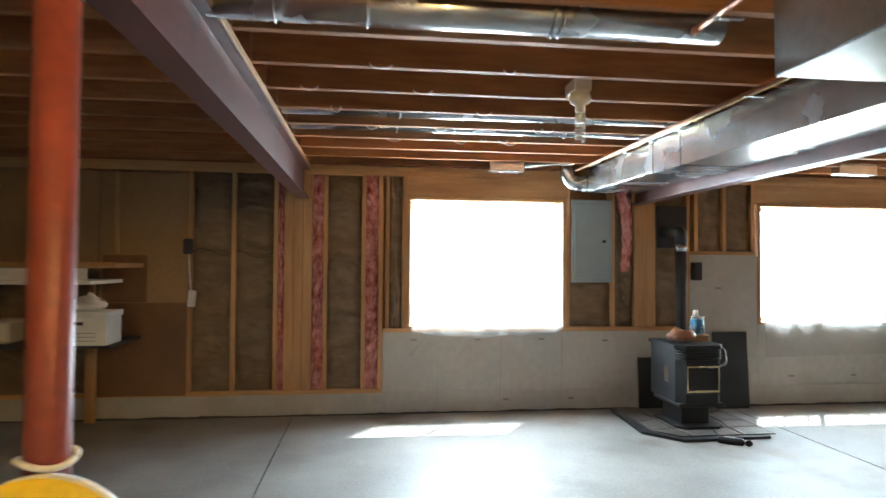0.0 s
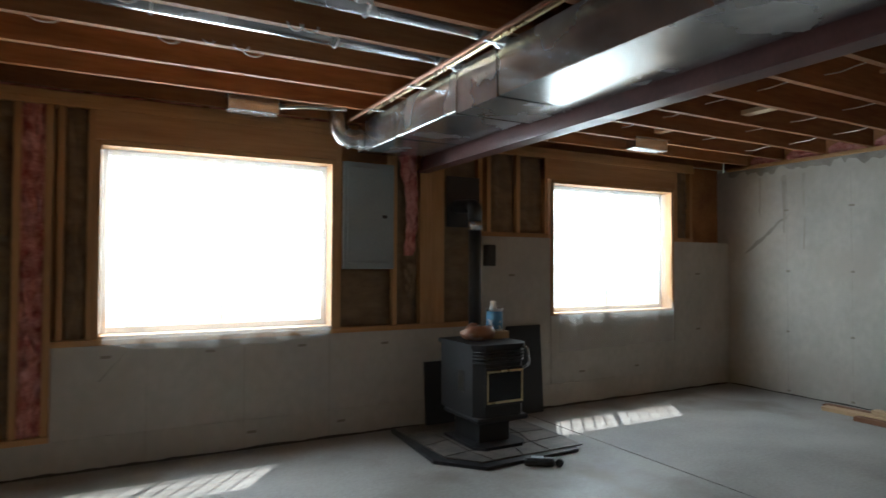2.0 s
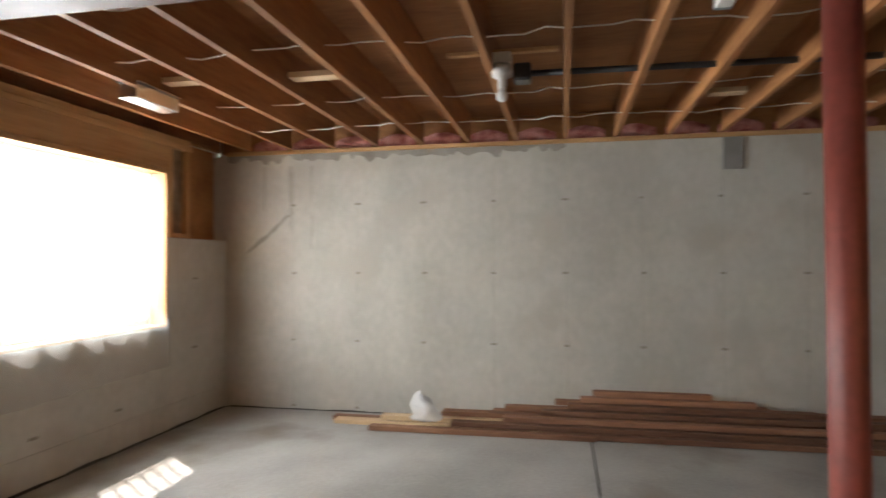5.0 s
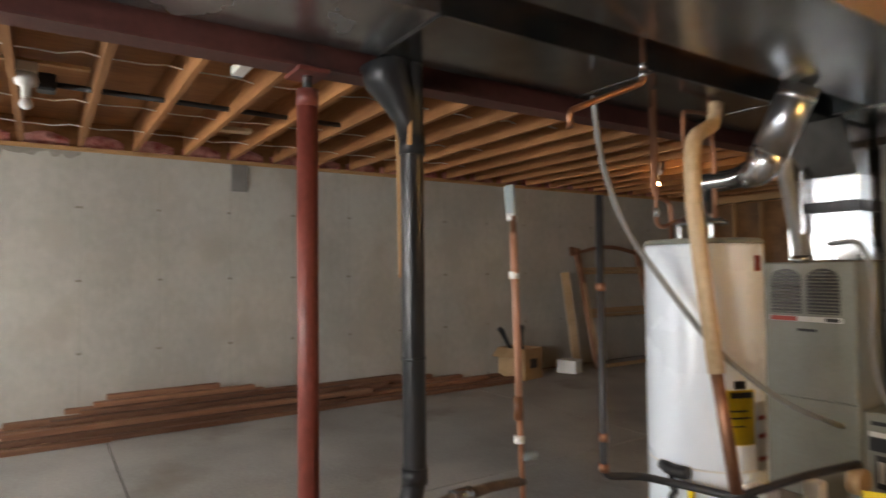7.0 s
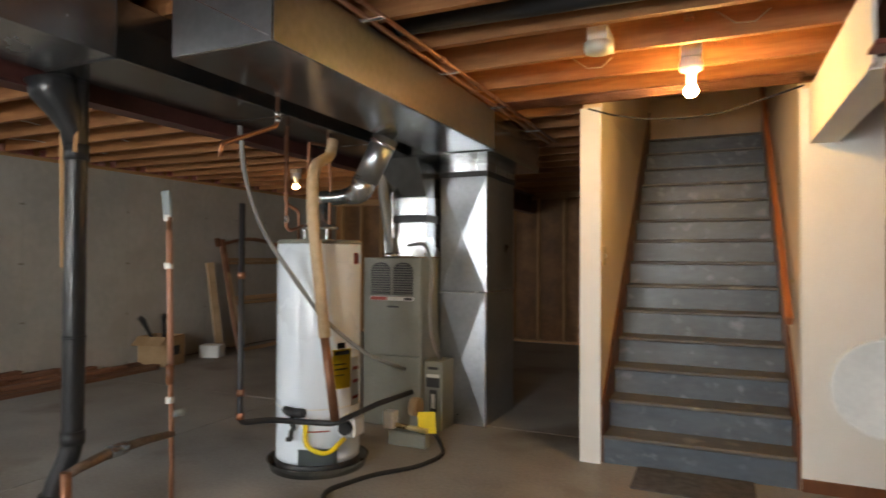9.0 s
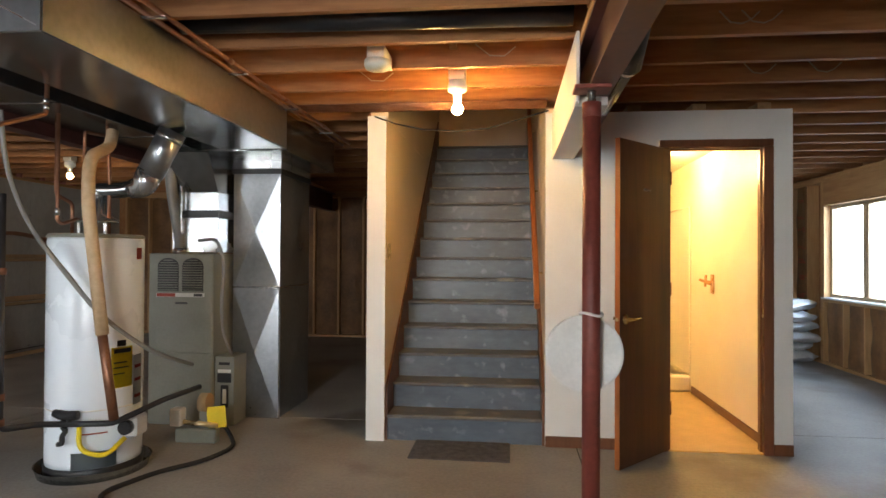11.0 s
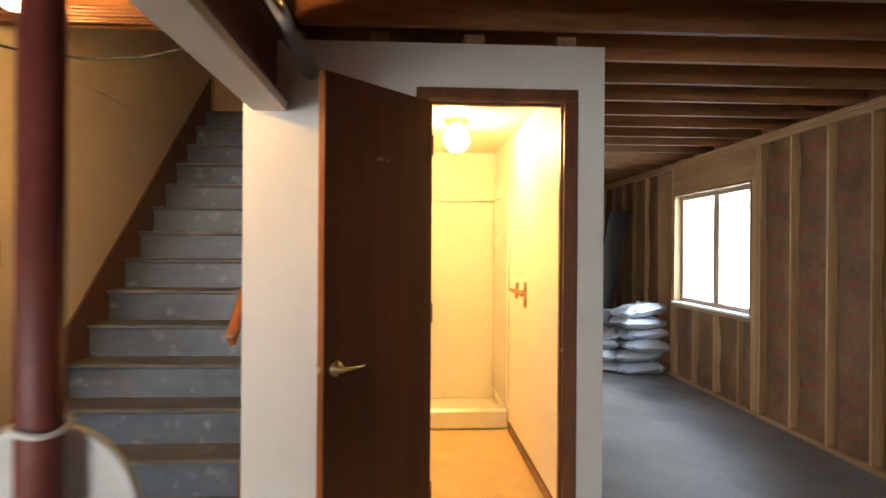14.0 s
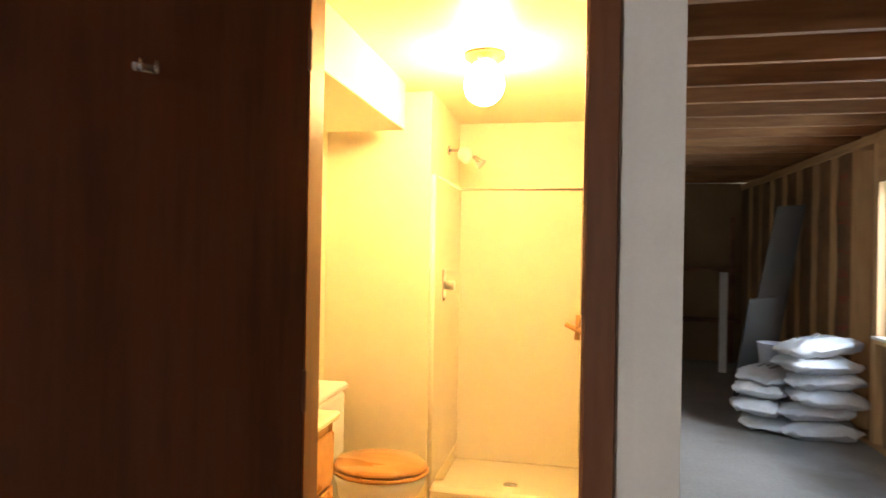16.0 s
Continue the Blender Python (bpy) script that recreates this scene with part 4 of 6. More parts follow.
# small round ducts and drain pipes between joists
round_duct = thing("round_duct", (1.3, 2.92, 2.30), "round galvanised branch duct below the joist bay", "duct")
part("pipe", tubed([(-0.02, 2.93, 2.375), (1.93, 2.93, 2.375)], 0.075, 20), GALV, round_duct)
for x in (0.22, 0.55, 1.25, 1.28):
    part("wire_hanger", tubed([(x, 2.93 + 0.082 * math.cos(a), 2.375 + 0.082 * math.sin(a)) for a in (math.pi + k * math.pi / 8 for k in range(9))], 0.004, 6), GALV, round_duct)
for y in (4.49, 4.90):
    rd = thing("round_duct", (1.35, y, 2.34), "round galvanised branch duct tucked into a joist bay", "duct", "branch ducts")
    part("pipe", tubed([(0.03, y, 2.395), (2.52, y, 2.395)], 0.055, 18), GALV, rd)
    part("end_elbow", tubed(bent([(2.50, y, 2.395), (2.62, y, 2.39), (2.70, y, 2.33)], 0.06), 0.058, 16), GALV, rd)
    for x in (0.75, 1.15, 1.95):
        part("wire_hanger", tubed([(x, y + 0.06 * math.cos(q), 2.395 + 0.062 * math.sin(q)) for q in (math.pi + k * math.pi / 8 for k in range(9))], 0.004, 6), PLASTIC, rd)
drain = thing("drain_pipe", (1.0, 1.70, 2.35), "glossy black plastic drain pipe running across the joists", "pipe", "drain pipes")
part("pipe", tubed([(0.06, 1.72, 2.405), (1.92, 1.72, 2.43)], 0.055, 18), ABS, drain)
drain = thing("drain_pipe", (-0.2, 1.1, 2.10), "black and grey drain pipe beside the beam", "pipe", "drain pipes")
part("elbow", tubed(bent([(-0.20, 2.02, 2.44), (-0.20, 1.80, 2.30), (-0.20, 1.62, 2.19)], 0.1), 0.062, 16), ABS, drain, "black elbow")
part("pipe", tubed([(-0.20, 1.66, 2.19), (-0.20, 0.20, 2.165)], 0.040, 16), GALV_SHADED, drain, "grey pipe")
part("ring", tubed([(-0.20, 1.66, 2.19), (-0.20, 1.60, 2.188)], 0.047, 16), PLASTIC, drain)

stack = thing("waste_stack", (3.10, 2.48, 0), "black plastic waste stack rising from the floor", "pipe")
part("stack_pipe", tubed(bent([(3.15, 2.54, 0.0), (3.15, 2.54, 0.30), (3.104, 2.48, 0.47), (3.104, 2.48, 2.05), (3.104, 2.48, 2.0895)], 0.09), 0.045, 18), ABS, stack)
part("floor_hub", turned(bmesh.new(), [(0.068, 0.0), (0.070, 0.10), (0.062, 0.13), (0.062, 0.27), (0.050, 0.30)], 3.15, 2.54, 20), ABS, stack, "wide black floor fitting")
part("wye_boot", tubed([(3.106, 2.484, 1.80), (3.111, 2.494, 1.88), (3.125, 2.530, 1.97), (3.138, 2.563, 2.03), (3.142, 2.574, 2.086)], [0.045, 0.052, 0.075, 0.094, 0.098], 18), ABS, stack, "bulky black branch fitting under the beam")
part("face_strip", shift(boxed(-0.009, 0.009, -0.003, 0.003, 0, 0.31, bevel=0.002), pose(3.064, 2.515, 1.77, 4, -3, 58)), PINE_Z, stack, "thin pale wooden strip on the stack")
for z, h, r in ((0.50, 0.06, 0.050), (0.96, 0.012, 0.048), (1.74, 0.07, 0.050)):
    part("hub", tubed([(3.104, 2.48, z), (3.104, 2.48, z + h)], r, 18), ABS, stack)
part("wood_strip", shift(boxed(-0.011, 0.011, -0.004, 0.004, 0, 0.72, bevel=0.002), pose(3.145, 2.505, 1.27, 1.0, 1, 60)), PINE_Z, stack, "thin wooden strip behind the stack")

# copper and gas lines
lines = thing("copper_lines", (1.8, 1.5, 2.30), "copper water lines strapped under the joists", "pipe")
for x, z, y0, y1 in ((1.80, 2.325, -0.9, 2.90), (1.86, 2.318, -0.9, 2.45), (2.50, 2.315, 2.75, 6.2)):
    part("pipe", tubed([(x, y0, z), (x, y1, z)], 0.0115, 10), COPPER, lines)
part("pipe", tubed([(2.56, 2.70, 2.33), (2.57, 6.1, 2.335)], 0.010, 10), BRASS, lines, "pale yellow line")
for k in range(6):
    part("cross_pipe", tubed([(0.10, 0.30 + 0.028 * k, 2.335 + 0.004 * (k % 3)), (1.95, 0.30 + 0.026 * k, 2.335 + 0.004 * (k % 3))], 0.0085, 8), COPPER, lines)
for y in (-0.3, 0.5, 1.3, 2.1, 2.7):
    part("strap", boxed(1.775, 1.885, y - 0.009, y + 0.009, 2.30, 2.3075), GALV, lines)
    part("tee", tubed([(1.80, y + 0.14, 2.325), (1.80, y + 0.20, 2.325)], 0.016, 10), COPPER, lines)
for y in (3.6, 4.4, 5.2, 5.8):
    part("strap", boxed(2.48, 2.59, y - 0.009, y + 0.009, 2.297, 2.303), GALV, lines)

riser = thing("copper_riser", (3.055, 2.032, 0), "copper water riser with a valve and wrapped top", "pipe")
part("pipe", tubed([(3.05, 1.995, 0.0), (3.05, 1.995, 0.30), (3.048, 2.005, 0.62), (3.035, 2.04, 1.52)], 0.0125, 12), COPPER, riser)
part("insulation", tubed([(3.047, 2.01, 0.78), (3.037, 2.037, 1.45)], 0.0155, 12), SLEEVE, riser, "copper-brown sleeve")
part("wrapped_top", shift(boxed(-0.022, 0.022, -0.014, 0.014, 0, 0.15, bevel=0.008), pose(3.04, 2.04, 1.51, 14, 10, 30)), PANEL_GREY, riser, "pale blue plastic wrapping")
part("dark_wrap", tubed([(3.048, 2.013, 0.68), (3.047, 2.015, 0.775)], 0.02, 12), BROWN_WOOD, riser, "dark tape wrap")
for z in (1.50, 1.26, 0.585):
    part("coupling", tubed([(3.046, 2.0 + 0.024 * z, z), (3.046, 2.0 + 0.024 * z, z + 0.03)], 0.022, 12), PLASTIC, riser)
part("valve", tubed([(3.05, 2.0, 0.525), (3.05, 1.925, 0.52)], 0.02, 10), PANEL_GREY, riser)
part("floor_run", tubed([(3.05, 1.99, 0.425), (3.045, 2.17, 0.437), (3.03, 2.36, 0.435), (3.025, 2.50, 0.415), (3.025, 2.555, 0.40)], [0.018, 0.020, 0.024, 0.021, 0.02], 12), TAPE, riser, "taped low pipe run")
part("foil_wrap", tubed([(3.04, 2.27, 0.436), (3.032, 2.36, 0.436)], 0.030, 12), GALV, riser)
part("floor_end", tubed(bent([(3.025, 2.56, 0.415), (3.025, 2.56, 0.0)], 0.03), 0.022, 12), COPPER, riser)

# ---- water heater ----
WX, WY = 2.87, 1.0
heater = thing("water_heater", (WX, WY, 0), "white gas water heater with yellow label on a drip pan", "water heater")
part("drip_pan", turned(bmesh.new(), [(0.30, 0.0), (0.315, 0.05), (0.320, 0.055), (0.31, 0.05), (0.30, 0.008), (0.0, 0.008)], WX, WY, 40), GALV_SHADED, heater)
part("base_ring", turned(bmesh.new(), [(0.268, 0.0085), (0.272, 0.06), (0.262, 0.07), (0.0, 0.07)], WX, WY, 40), BLACK, heater)
part("tank", turned(bmesh.new(), [(0.262, 0.0705), (0.264, 0.10), (0.264, 1.39), (0.260, 1.405)], WX, WY, 48), WHITE, heater)
part("seam_band", turned(bmesh.new(), [(0.2655, 0.40), (0.2655, 0.408)], WX, WY, 48), PLASTIC, heater)
part("lid", turned(bmesh.new(), [(0.266, 1.4055), (0.268, 1.415), (0.255, 1.43), (0.0, 1.432)], WX, WY, 48), GREY_STEEL, heater, "grey top cap")


def wrap_patch(a0, a1, z0, z1, r, n=6):
    """A curved patch on the tank between two angles in degrees."""
    bm = sheet(n, 1, lambda u, v: (WX + r * math.cos(radians(a0 + (a1 - a0) * u)), WY + r * math.sin(radians(a0 + (a1 - a0) * u)), z0 + (z1 - z0) * v))
    bmesh.ops.solidify(bm, geom=bm.faces[:], thickness=0.003)
    return bm


part("access_panel", wrap_patch(100, 150, 0.075, 0.17, 0.272), PANEL_GREY, heater, "grey access panel")
part("energy_label", wrap_patch(143, 172, 0.52, 0.76, 0.2665), YELLOW, heater, "yellow energy guide label")
for z0, z1, a1 in ((0.725, 0.75, 169), (0.665, 0.673, 163), (0.635, 0.643, 166), (0.60, 0.606, 160)):
    part("label_bar", wrap_patch(146, a1, z0, z1, 0.2685), BLACK, heater)
part("warning_label", wrap_patch(174, 192, 0.40, 0.70, 0.2665), PLASTIC, heater, "white warning label")
for z in (0.44, 0.54, 0.62):
    part("label_bar", wrap_patch(176, 190, z, z + 0.02, 0.2685), PRINT, heater)
part("red_sticker", wrap_patch(178, 190, 1.28, 1.35, 0.2665), PRINT, heater)
part("small_plate", wrap_patch(150, 162, 0.765, 0.80, 0.2665), BLACK, heater)
part("red_line", wrap_patch(108, 140, 0.27, 0.278, 0.2665), PRINT, heater)
part("gas_valve", boxed(WX - 0.36, WX - 0.25, WY + 0.02, WY + 0.14, 0.24, 0.36, bevel=0.012), PLASTIC, heater, "white gas control valve")
part("gas_knob", tubed([(WX - 0.31, WY + 0.141, 0.30), (WX - 0.31, WY + 0.18, 0.30)], 0.04, 16), BLACK, heater)
part("yellow_tube", tubed(bent([(WX - 0.10, WY + 0.27, 0.34), (WX - 0.12, WY + 0.30, 0.20), (WX - 0.24, WY + 0.24, 0.15), (WX - 0.30, WY + 0.15, 0.24)], 0.06), 0.014, 10), YELLOW, heater, "yellow coated gas connector")
part("draft_hood", turned(bmesh.new(), [(0.12, 1.50), (0.12, 1.515), (0.055, 1.56), (0.052, 1.69)], WX, WY, 24), GALV, heater)
for a in (30, 150, 270):
    part("hood_leg", boxed(WX + 0.10 * math.cos(radians(a)) - 0.008, WX + 0.10 * math.cos(radians(a)) + 0.008, WY + 0.10 * math.sin(radians(a)) - 0.003, WY + 0.10 * math.sin(radians(a)) + 0.003, 1.43, 1.502), GALV, heater)
cock = part("drain_cock", tubed(bent([(WX - 0.10, WY + 0.28, 0.395), (WX - 0.03, WY + 0.293, 0.39), (WX + 0.04, WY + 0.288, 0.405)], 0.03), [0.026, 0.03, 0.026, 0.03, 0.026, 0.028, 0.022], 12), BLACK, heater, "black drain valve")
part("spout", tubed(bent([(WX - 0.03, WY + 0.30, 0.385), (WX - 0.03, WY + 0.315, 0.335), (WX - 0.055, WY + 0.315, 0.315), (WX - 0.03, WY + 0.315, 0.285), (WX - 0.03, WY + 0.315, 0.24), (WX + 0.0, WY + 0.31, 0.235)], 0.02), 0.0145, 10), BLACK, cock)

flue = thing("heater_flue", (2.65, 0.98, 1.70), "galvanised flue pipe bending from heater up into the duct", "flue pipe")
part("vent_stub", tubed([(WX, WY, 1.66), (WX, WY, 1.70)], 0.056, 18), GALV, flue)
part("level_run", tubed(bent([(WX, WY, 1.66), (WX, WY, 1.70), (2.68, 0.99, 1.705), (2.59, 0.99, 1.75)], 0.05, 4), 0.048, 16), GALV_SHADED, flue)
part("elbow", tubed(bent([(2.66, 0.99, 1.705), (2.58, 0.99, 1.72), (2.53, 0.99, 1.82)], 0.05, 4), [0.052, 0.058, 0.064, 0.068, 0.072, 0.075, 0.077], 18), GALV, flue)
part("riser", tubed([(2.535, 0.99, 1.80), (2.40, 0.97, 2.07)], 0.078, 20), GALV_FLAT, flue)
part("bright_ring", tubed([(2.427, 0.972, 2.015), (2.416, 0.971, 2.037)], 0.083, 20), GALV, flue)

furnace_flue = thing("furnace_flue", (2.9, 0.0, 1.33), "narrow galvanised vent pipe above the furnace", "flue pipe")
part("pipe", tubed(bent([(2.90, 0.0, 1.31), (2.90, 0.0, 1.42), (2.95, 0.04, 1.80), (2.97, 0.05, 2.09)], 0.06), 0.042, 16), CONDUIT_GREY, furnace_flue)
part("collar", tubed([(2.90, 0.0, 1.315), (2.90, 0.0, 1.36)], 0.052, 16), GALV, furnace_flue)
part("side_strip", boxed(2.862, 2.872, 0.005, 0.045, 1.48, 1.84), GALV, furnace_flue, "pale metal strip beside the vent")

hoses = thing("heater_piping", (2.75, 1.3, 0.4), "insulated water and drain piping at the heater", "pipe")
part("tan_sleeve", tubed(bent([(2.755, 1.03, 2.06), (2.745, 1.07, 1.96), (2.67, 1.33, 1.86), (2.655, 1.375, 1.77), (2.655, 1.375, 1.58), (2.64, 1.345, 1.30), (2.60, 1.32, 0.86)], 0.05), 0.034, 14), PALE_WOOD, hoses, "tan foam pipe sleeve")
part("copper_tail", tubed([(2.61, 1.31, 0.87), (2.545, 1.29, 0.38)], 0.026, 12), COPPER, hoses)
part("grey_conduit", tubed(bent([(2.88, 1.72, 2.03), (2.90, 1.66, 1.75), (2.86, 1.55, 1.45), (2.62, 1.30, 0.95), (2.47, 1.05, 0.72), (2.38, 0.75, 0.60)], 0.2, 6), 0.013, 10), CONDUIT_GREY, hoses, "grey flexible conduit")
part("dark_drop", tubed(bent([(2.95, 1.62, 1.62), (2.95, 1.62, 0.40), (2.88, 1.45, 0.385), (2.72, 1.33, 0.36), (2.55, 1.29, 0.36), (2.40, 1.05, 0.44), (2.30, 0.80, 0.47)], 0.04), 0.017, 12), BLACK, hoses, "black insulated pipe")
for z in (0.55, 0.42, 1.20):
    part("fitting", tubed([(2.95, 1.62, z), (2.95, 1.62, z + 0.035)], 0.023, 12), COPPER, hoses)
part("top_copper", tubed(bent([(2.530, 1.834, 2.155), (2.530, 1.840, 1.973), (2.530, 2.215, 1.820), (2.530, 2.216, 1.764)], 0.02), 0.011, 10), COPPER, hoses)
for z in (1.993, 2.023):
    part("fitting", tubed([(2.530, 1.840, z), (2.530, 1.840, z + 0.022)], 0.014, 10), GALV, hoses)
part("water_stub", tubed(bent([(3.0, 1.05, 1.42), (3.0, 1.05, 1.62), (3.02, 1.16, 1.66), (3.02, 1.16, 2.09)], 0.03), 0.011, 10), COPPER, hoses)
part("water_stub", tubed(bent([(2.78, 1.02, 1.42), (2.78, 1.02, 1.80), (2.80, 1.04, 2.30)], 0.03), 0.011, 10), COPPER, hoses)
part("copper_loop", tubed(bent([(2.80, 1.423, 2.08), (2.80, 1.423, 1.49), (2.80, 1.385, 1.475), (2.80, 1.27, 1.51)], 0.02), 0.010, 10), COPPER, hoses)
part("copper_drop", tubed(bent([(2.85, 0.86, 2.055), (2.85, 1.149, 2.035), (2.85, 1.149, 1.84)], 0.02), 0.010, 10), COPPER, hoses)
part("fitting", tubed([(2.80, 1.423, 1.52), (2.80, 1.423, 1.56)], 0.015, 10), GALV, hoses)
garden_hose = single("drain_hose", tubed(bent([(2.20, 1.80, 0.014), (2.35, 1.62, 0.014), (2.55, 1.42, 0.014), (2.42, 1.05, 0.014), (2.25, 0.85, 0.014), (2.18, 0.55, 0.014), (2.33, 0.30, 0.02), (2.42, 0.35, 0.18)], 0.12, 6), 0.014, 10), RUBBER, "black rubber drain hose looped on the floor", "hose")

pump = thing("condensate_pump", (2.50, 0.42, 0), "small brown pump with yellow tag and white box", "pump")
part("pump_body", tubed([(2.50, 0.40, 0.27), (2.44, 0.40, 0.27)], 0.065, 18), CARD, pump)
part("stand", boxed(2.44, 2.50, 0.37, 0.43, 0.0, 0.22, bevel=0.005), GREY_STEEL, pump)
part("junction_box", boxed(2.60, 2.68, 0.42, 0.50, 0.12, 0.24, bevel=0.006), PLASTIC, pump)
part("yellow_tag", shift(boxed(-0.065, 0.065, -0.003, 0.003, 0, 0.15, bevel=0.002), pose(2.37, 0.42, 0.10, 0, 5, 10)), YELLOW, pump)
part("pipe", tubed([(2.68, 0.46, 0.15), (2.36, 0.44, 0.12)], 0.018, 10), BRASS, pump)
part("foot", boxed(2.36, 2.66, 0.40, 0.47, 0.0, 0.10, bevel=0.01), GREY_STEEL, pump)

# ---- furnace ----
furnace = thing("furnace", (2.86, -0.33, 0), "grey-green sheet metal gas furnace with louvred top", "furnace")
FX0, FX1, FY = 2.60, 3.12, 0.06
part("cabinet", boxed(FX0, FX1, -0.72, FY - 0.012, 0.0, 1.322, bevel=0.006), GREY_STEEL, furnace)
part("upper_door", boxed(FX0 + 0.004, FX1 - 0.004, FY - 0.0115, FY, 0.56, 1.318, bevel=0.004), GREY_STEEL, furnace)
part("lower_door", boxed(FX0 + 0.004, FX1 - 0.004, FY - 0.0115, FY, 0.012, 0.554, bevel=0.004), GREY_STEEL, furnace)
part("badge_strip", boxed(2.665, 3.055, FY + 0.0005, FY + 0.003, 0.985, 1.015), PLASTIC, furnace, "pale badge strip with red end")
part("badge_red", boxed(2.90, 3.05, FY + 0.0032, FY + 0.0045, 0.987, 1.013), PRINT, furnace)
part("badge_mark", boxed(2.68, 2.75, FY + 0.0032, FY + 0.0045, 0.99, 1.01), BLACK, furnace)
part("handle_slot", boxed(2.80, 2.90, FY + 0.0005, FY + 0.006, 0.93, 0.945, bevel=0.002), BLACK, furnace)
for x0, x1 in ((2.675, 2.845), (2.875, 3.045)):
    mid, half = (x0 + x1) / 2, (x1 - x0) / 2
    arch = [(x0, 1.03), (x1, 1.03)] + [(mid + half * math.cos(radians(a)), 1.225 + 0.06 * math.sin(radians(a))) for a in range(0, 181, 20)]
    bay = part("louvre_bay", prism(bmesh.new(), arch, "y", FY + 0.0005, FY + 0.002), BLACK, furnace, "dark round-topped louvre opening")
    for k in range(13):
        z = 1.036 + 0.019 * k
        reach = half - 0.006 if z < 1.225 else half * math.sqrt(max(0.02, 1 - ((z - 1.213) / 0.06) ** 2)) - 0.006
        part("louvre_slat", prism(bmesh.new(), [(FY + 0.0022, z), (FY + 0.010, z), (FY + 0.0022, z + 0.006)], "x", mid - reach, mid + reach), GREY_STEEL, bay)
filter_box = thing("air_cleaner", (2.52, -0.12, 0), "narrow cream control box between furnace and duct", "control box")
part("body", boxed(2.44, 2.595, -0.205, 0.02, 0.0, 0.53, bevel=0.006), GREY_STEEL, filter_box)
part("top_grip", boxed(2.475, 2.56, 0.0205, 0.026, 0.465, 0.485), BLACK, filter_box)
part("dark_band", boxed(2.462, 2.573, 0.0205, 0.024, 0.33, 0.40), BLACK, filter_box)
part("label_strip", boxed(2.466, 2.57, 0.0205, 0.023, 0.405, 0.43), PLASTIC, filter_box)
part("dark_label", boxed(2.485, 2.545, 0.0205, 0.024, 0.14, 0.31), BLACK, filter_box)
part("label_mark", boxed(2.50, 2.53, 0.0242, 0.0255, 0.17, 0.28), PLASTIC, filter_box)
conduit = single("flex_conduit", tubed(bent([(2.74, 0.02, 1.42), (2.58, 0.04, 1.44), (2.51, 0.05, 1.25), (2.53, 0.06, 0.95), (2.52, 0.04, 0.70), (2.47, 0.0, 0.545)], 0.12, 5), 0.013, 10), CONDUIT_GREY, "grey flexible conduit looping down beside the furnace", "conduit")


# ---- north side: stove, panel, shelf ----
hearth = thing("hearth_pad", (3.4, 5.9, 0), "dark-edged flagstone hearth pad with clipped corner on the slab", "hearth")
pad = [(2.93, 6.44), (2.87, 5.62), (3.11, 5.35), (3.88, 5.385), (3.99, 5.66), (3.99, 6.44)]
part("pad_slab", prism(bmesh.new(), pad, "z", 0.0, 0.022), BLACK, hearth)
rng = random.Random(12)
knots = {(i, j): (2.955 + 0.252 * i + rng.uniform(-0.06, 0.06) * (0 < i < 4), 5.425 + 0.25 * j + rng.uniform(-0.06, 0.06) * (0 < j < 4)) for i in range(5) for j in range(5)}
for i in range(4):
    for j in range(4):
        ring = [knots[i, j], knots[i + 1, j], knots[i + 1, j + 1], knots[i, j + 1]]
        if (i, j) == (0, 0):
            ring = [(ring[0][0] + 0.17, ring[0][1])] + ring[1:] + [(ring[0][0], ring[0][1] + 0.19)]
        mx, my = sum(p[0] for p in ring) / len(ring), sum(p[1] for p in ring) / len(ring)
        part("flagstone", prism(bmesh.new(), [(mx + (x - mx) * 0.945, my + (y - my) * 0.945) for x, y in ring], "z", 0.0222, 0.031), SLATE, hearth)

stove = thing("pellet_stove", (3.40, 5.86, 0.031), "black cast iron pellet stove with brass-edged glass door", "stove")
SX0, SX1, SF, SB = 3.195, 3.605, 5.60, 6.12
part("base_plate", prism(bmesh.new(), [(3.20, 5.66), (3.26, 5.60), (3.56, 5.60), (3.62, 5.66), (3.62, 6.08), (3.20, 6.08)], "z", 0.0312, 0.052), BLACK, stove)
part("pedestal", prism(bmesh.new(), [(3.28, 5.72), (3.53, 5.72), (3.55, 6.02), (3.26, 6.02)], "z", 0.0525, 0.215), BLACK, stove)
part("ash_lip", boxed(SX0 - 0.004, SX1 + 0.004, SF - 0.012, SB - 0.05, 0.2155, 0.25, bevel=0.01), BLACK, stove)
part("body", prism(bmesh.new(), [(SX0, SF + 0.07), (SX0 + 0.06, SF), (SX1 - 0.06, SF), (SX1, SF + 0.07), (SX1, SB), (SX0, SB)], "z", 0.2505, 0.715), BLACK, stove)
part("top_plate", prism(bmesh.new(), [(SX0 - 0.02, SF + 0.06), (SX0 + 0.05, SF - 0.02), (SX1 - 0.05, SF - 0.02), (SX1 + 0.02, SF + 0.06), (SX1 + 0.02, SB + 0.01), (SX0 - 0.02, SB + 0.01)], "z", 0.7155, 0.745), BLACK, stove)
for k in range(4):
    z = 0.625 + 0.022 * k
    part("grille_bar", tubed([(SX0 - 0.003, SF + 0.062, z), (SX0 + 0.055, SF - 0.006, z), (SX1 - 0.055, SF - 0.006, z), (SX1 + 0.003, SF + 0.062, z)], 0.008, 8), BLACK, stove)
door = part("fire_door", boxed(SX0 + 0.05, SX1 - 0.05, SF - 0.018, SF - 0.001, 0.33, 0.59, bevel=0.006), BLACK, stove)
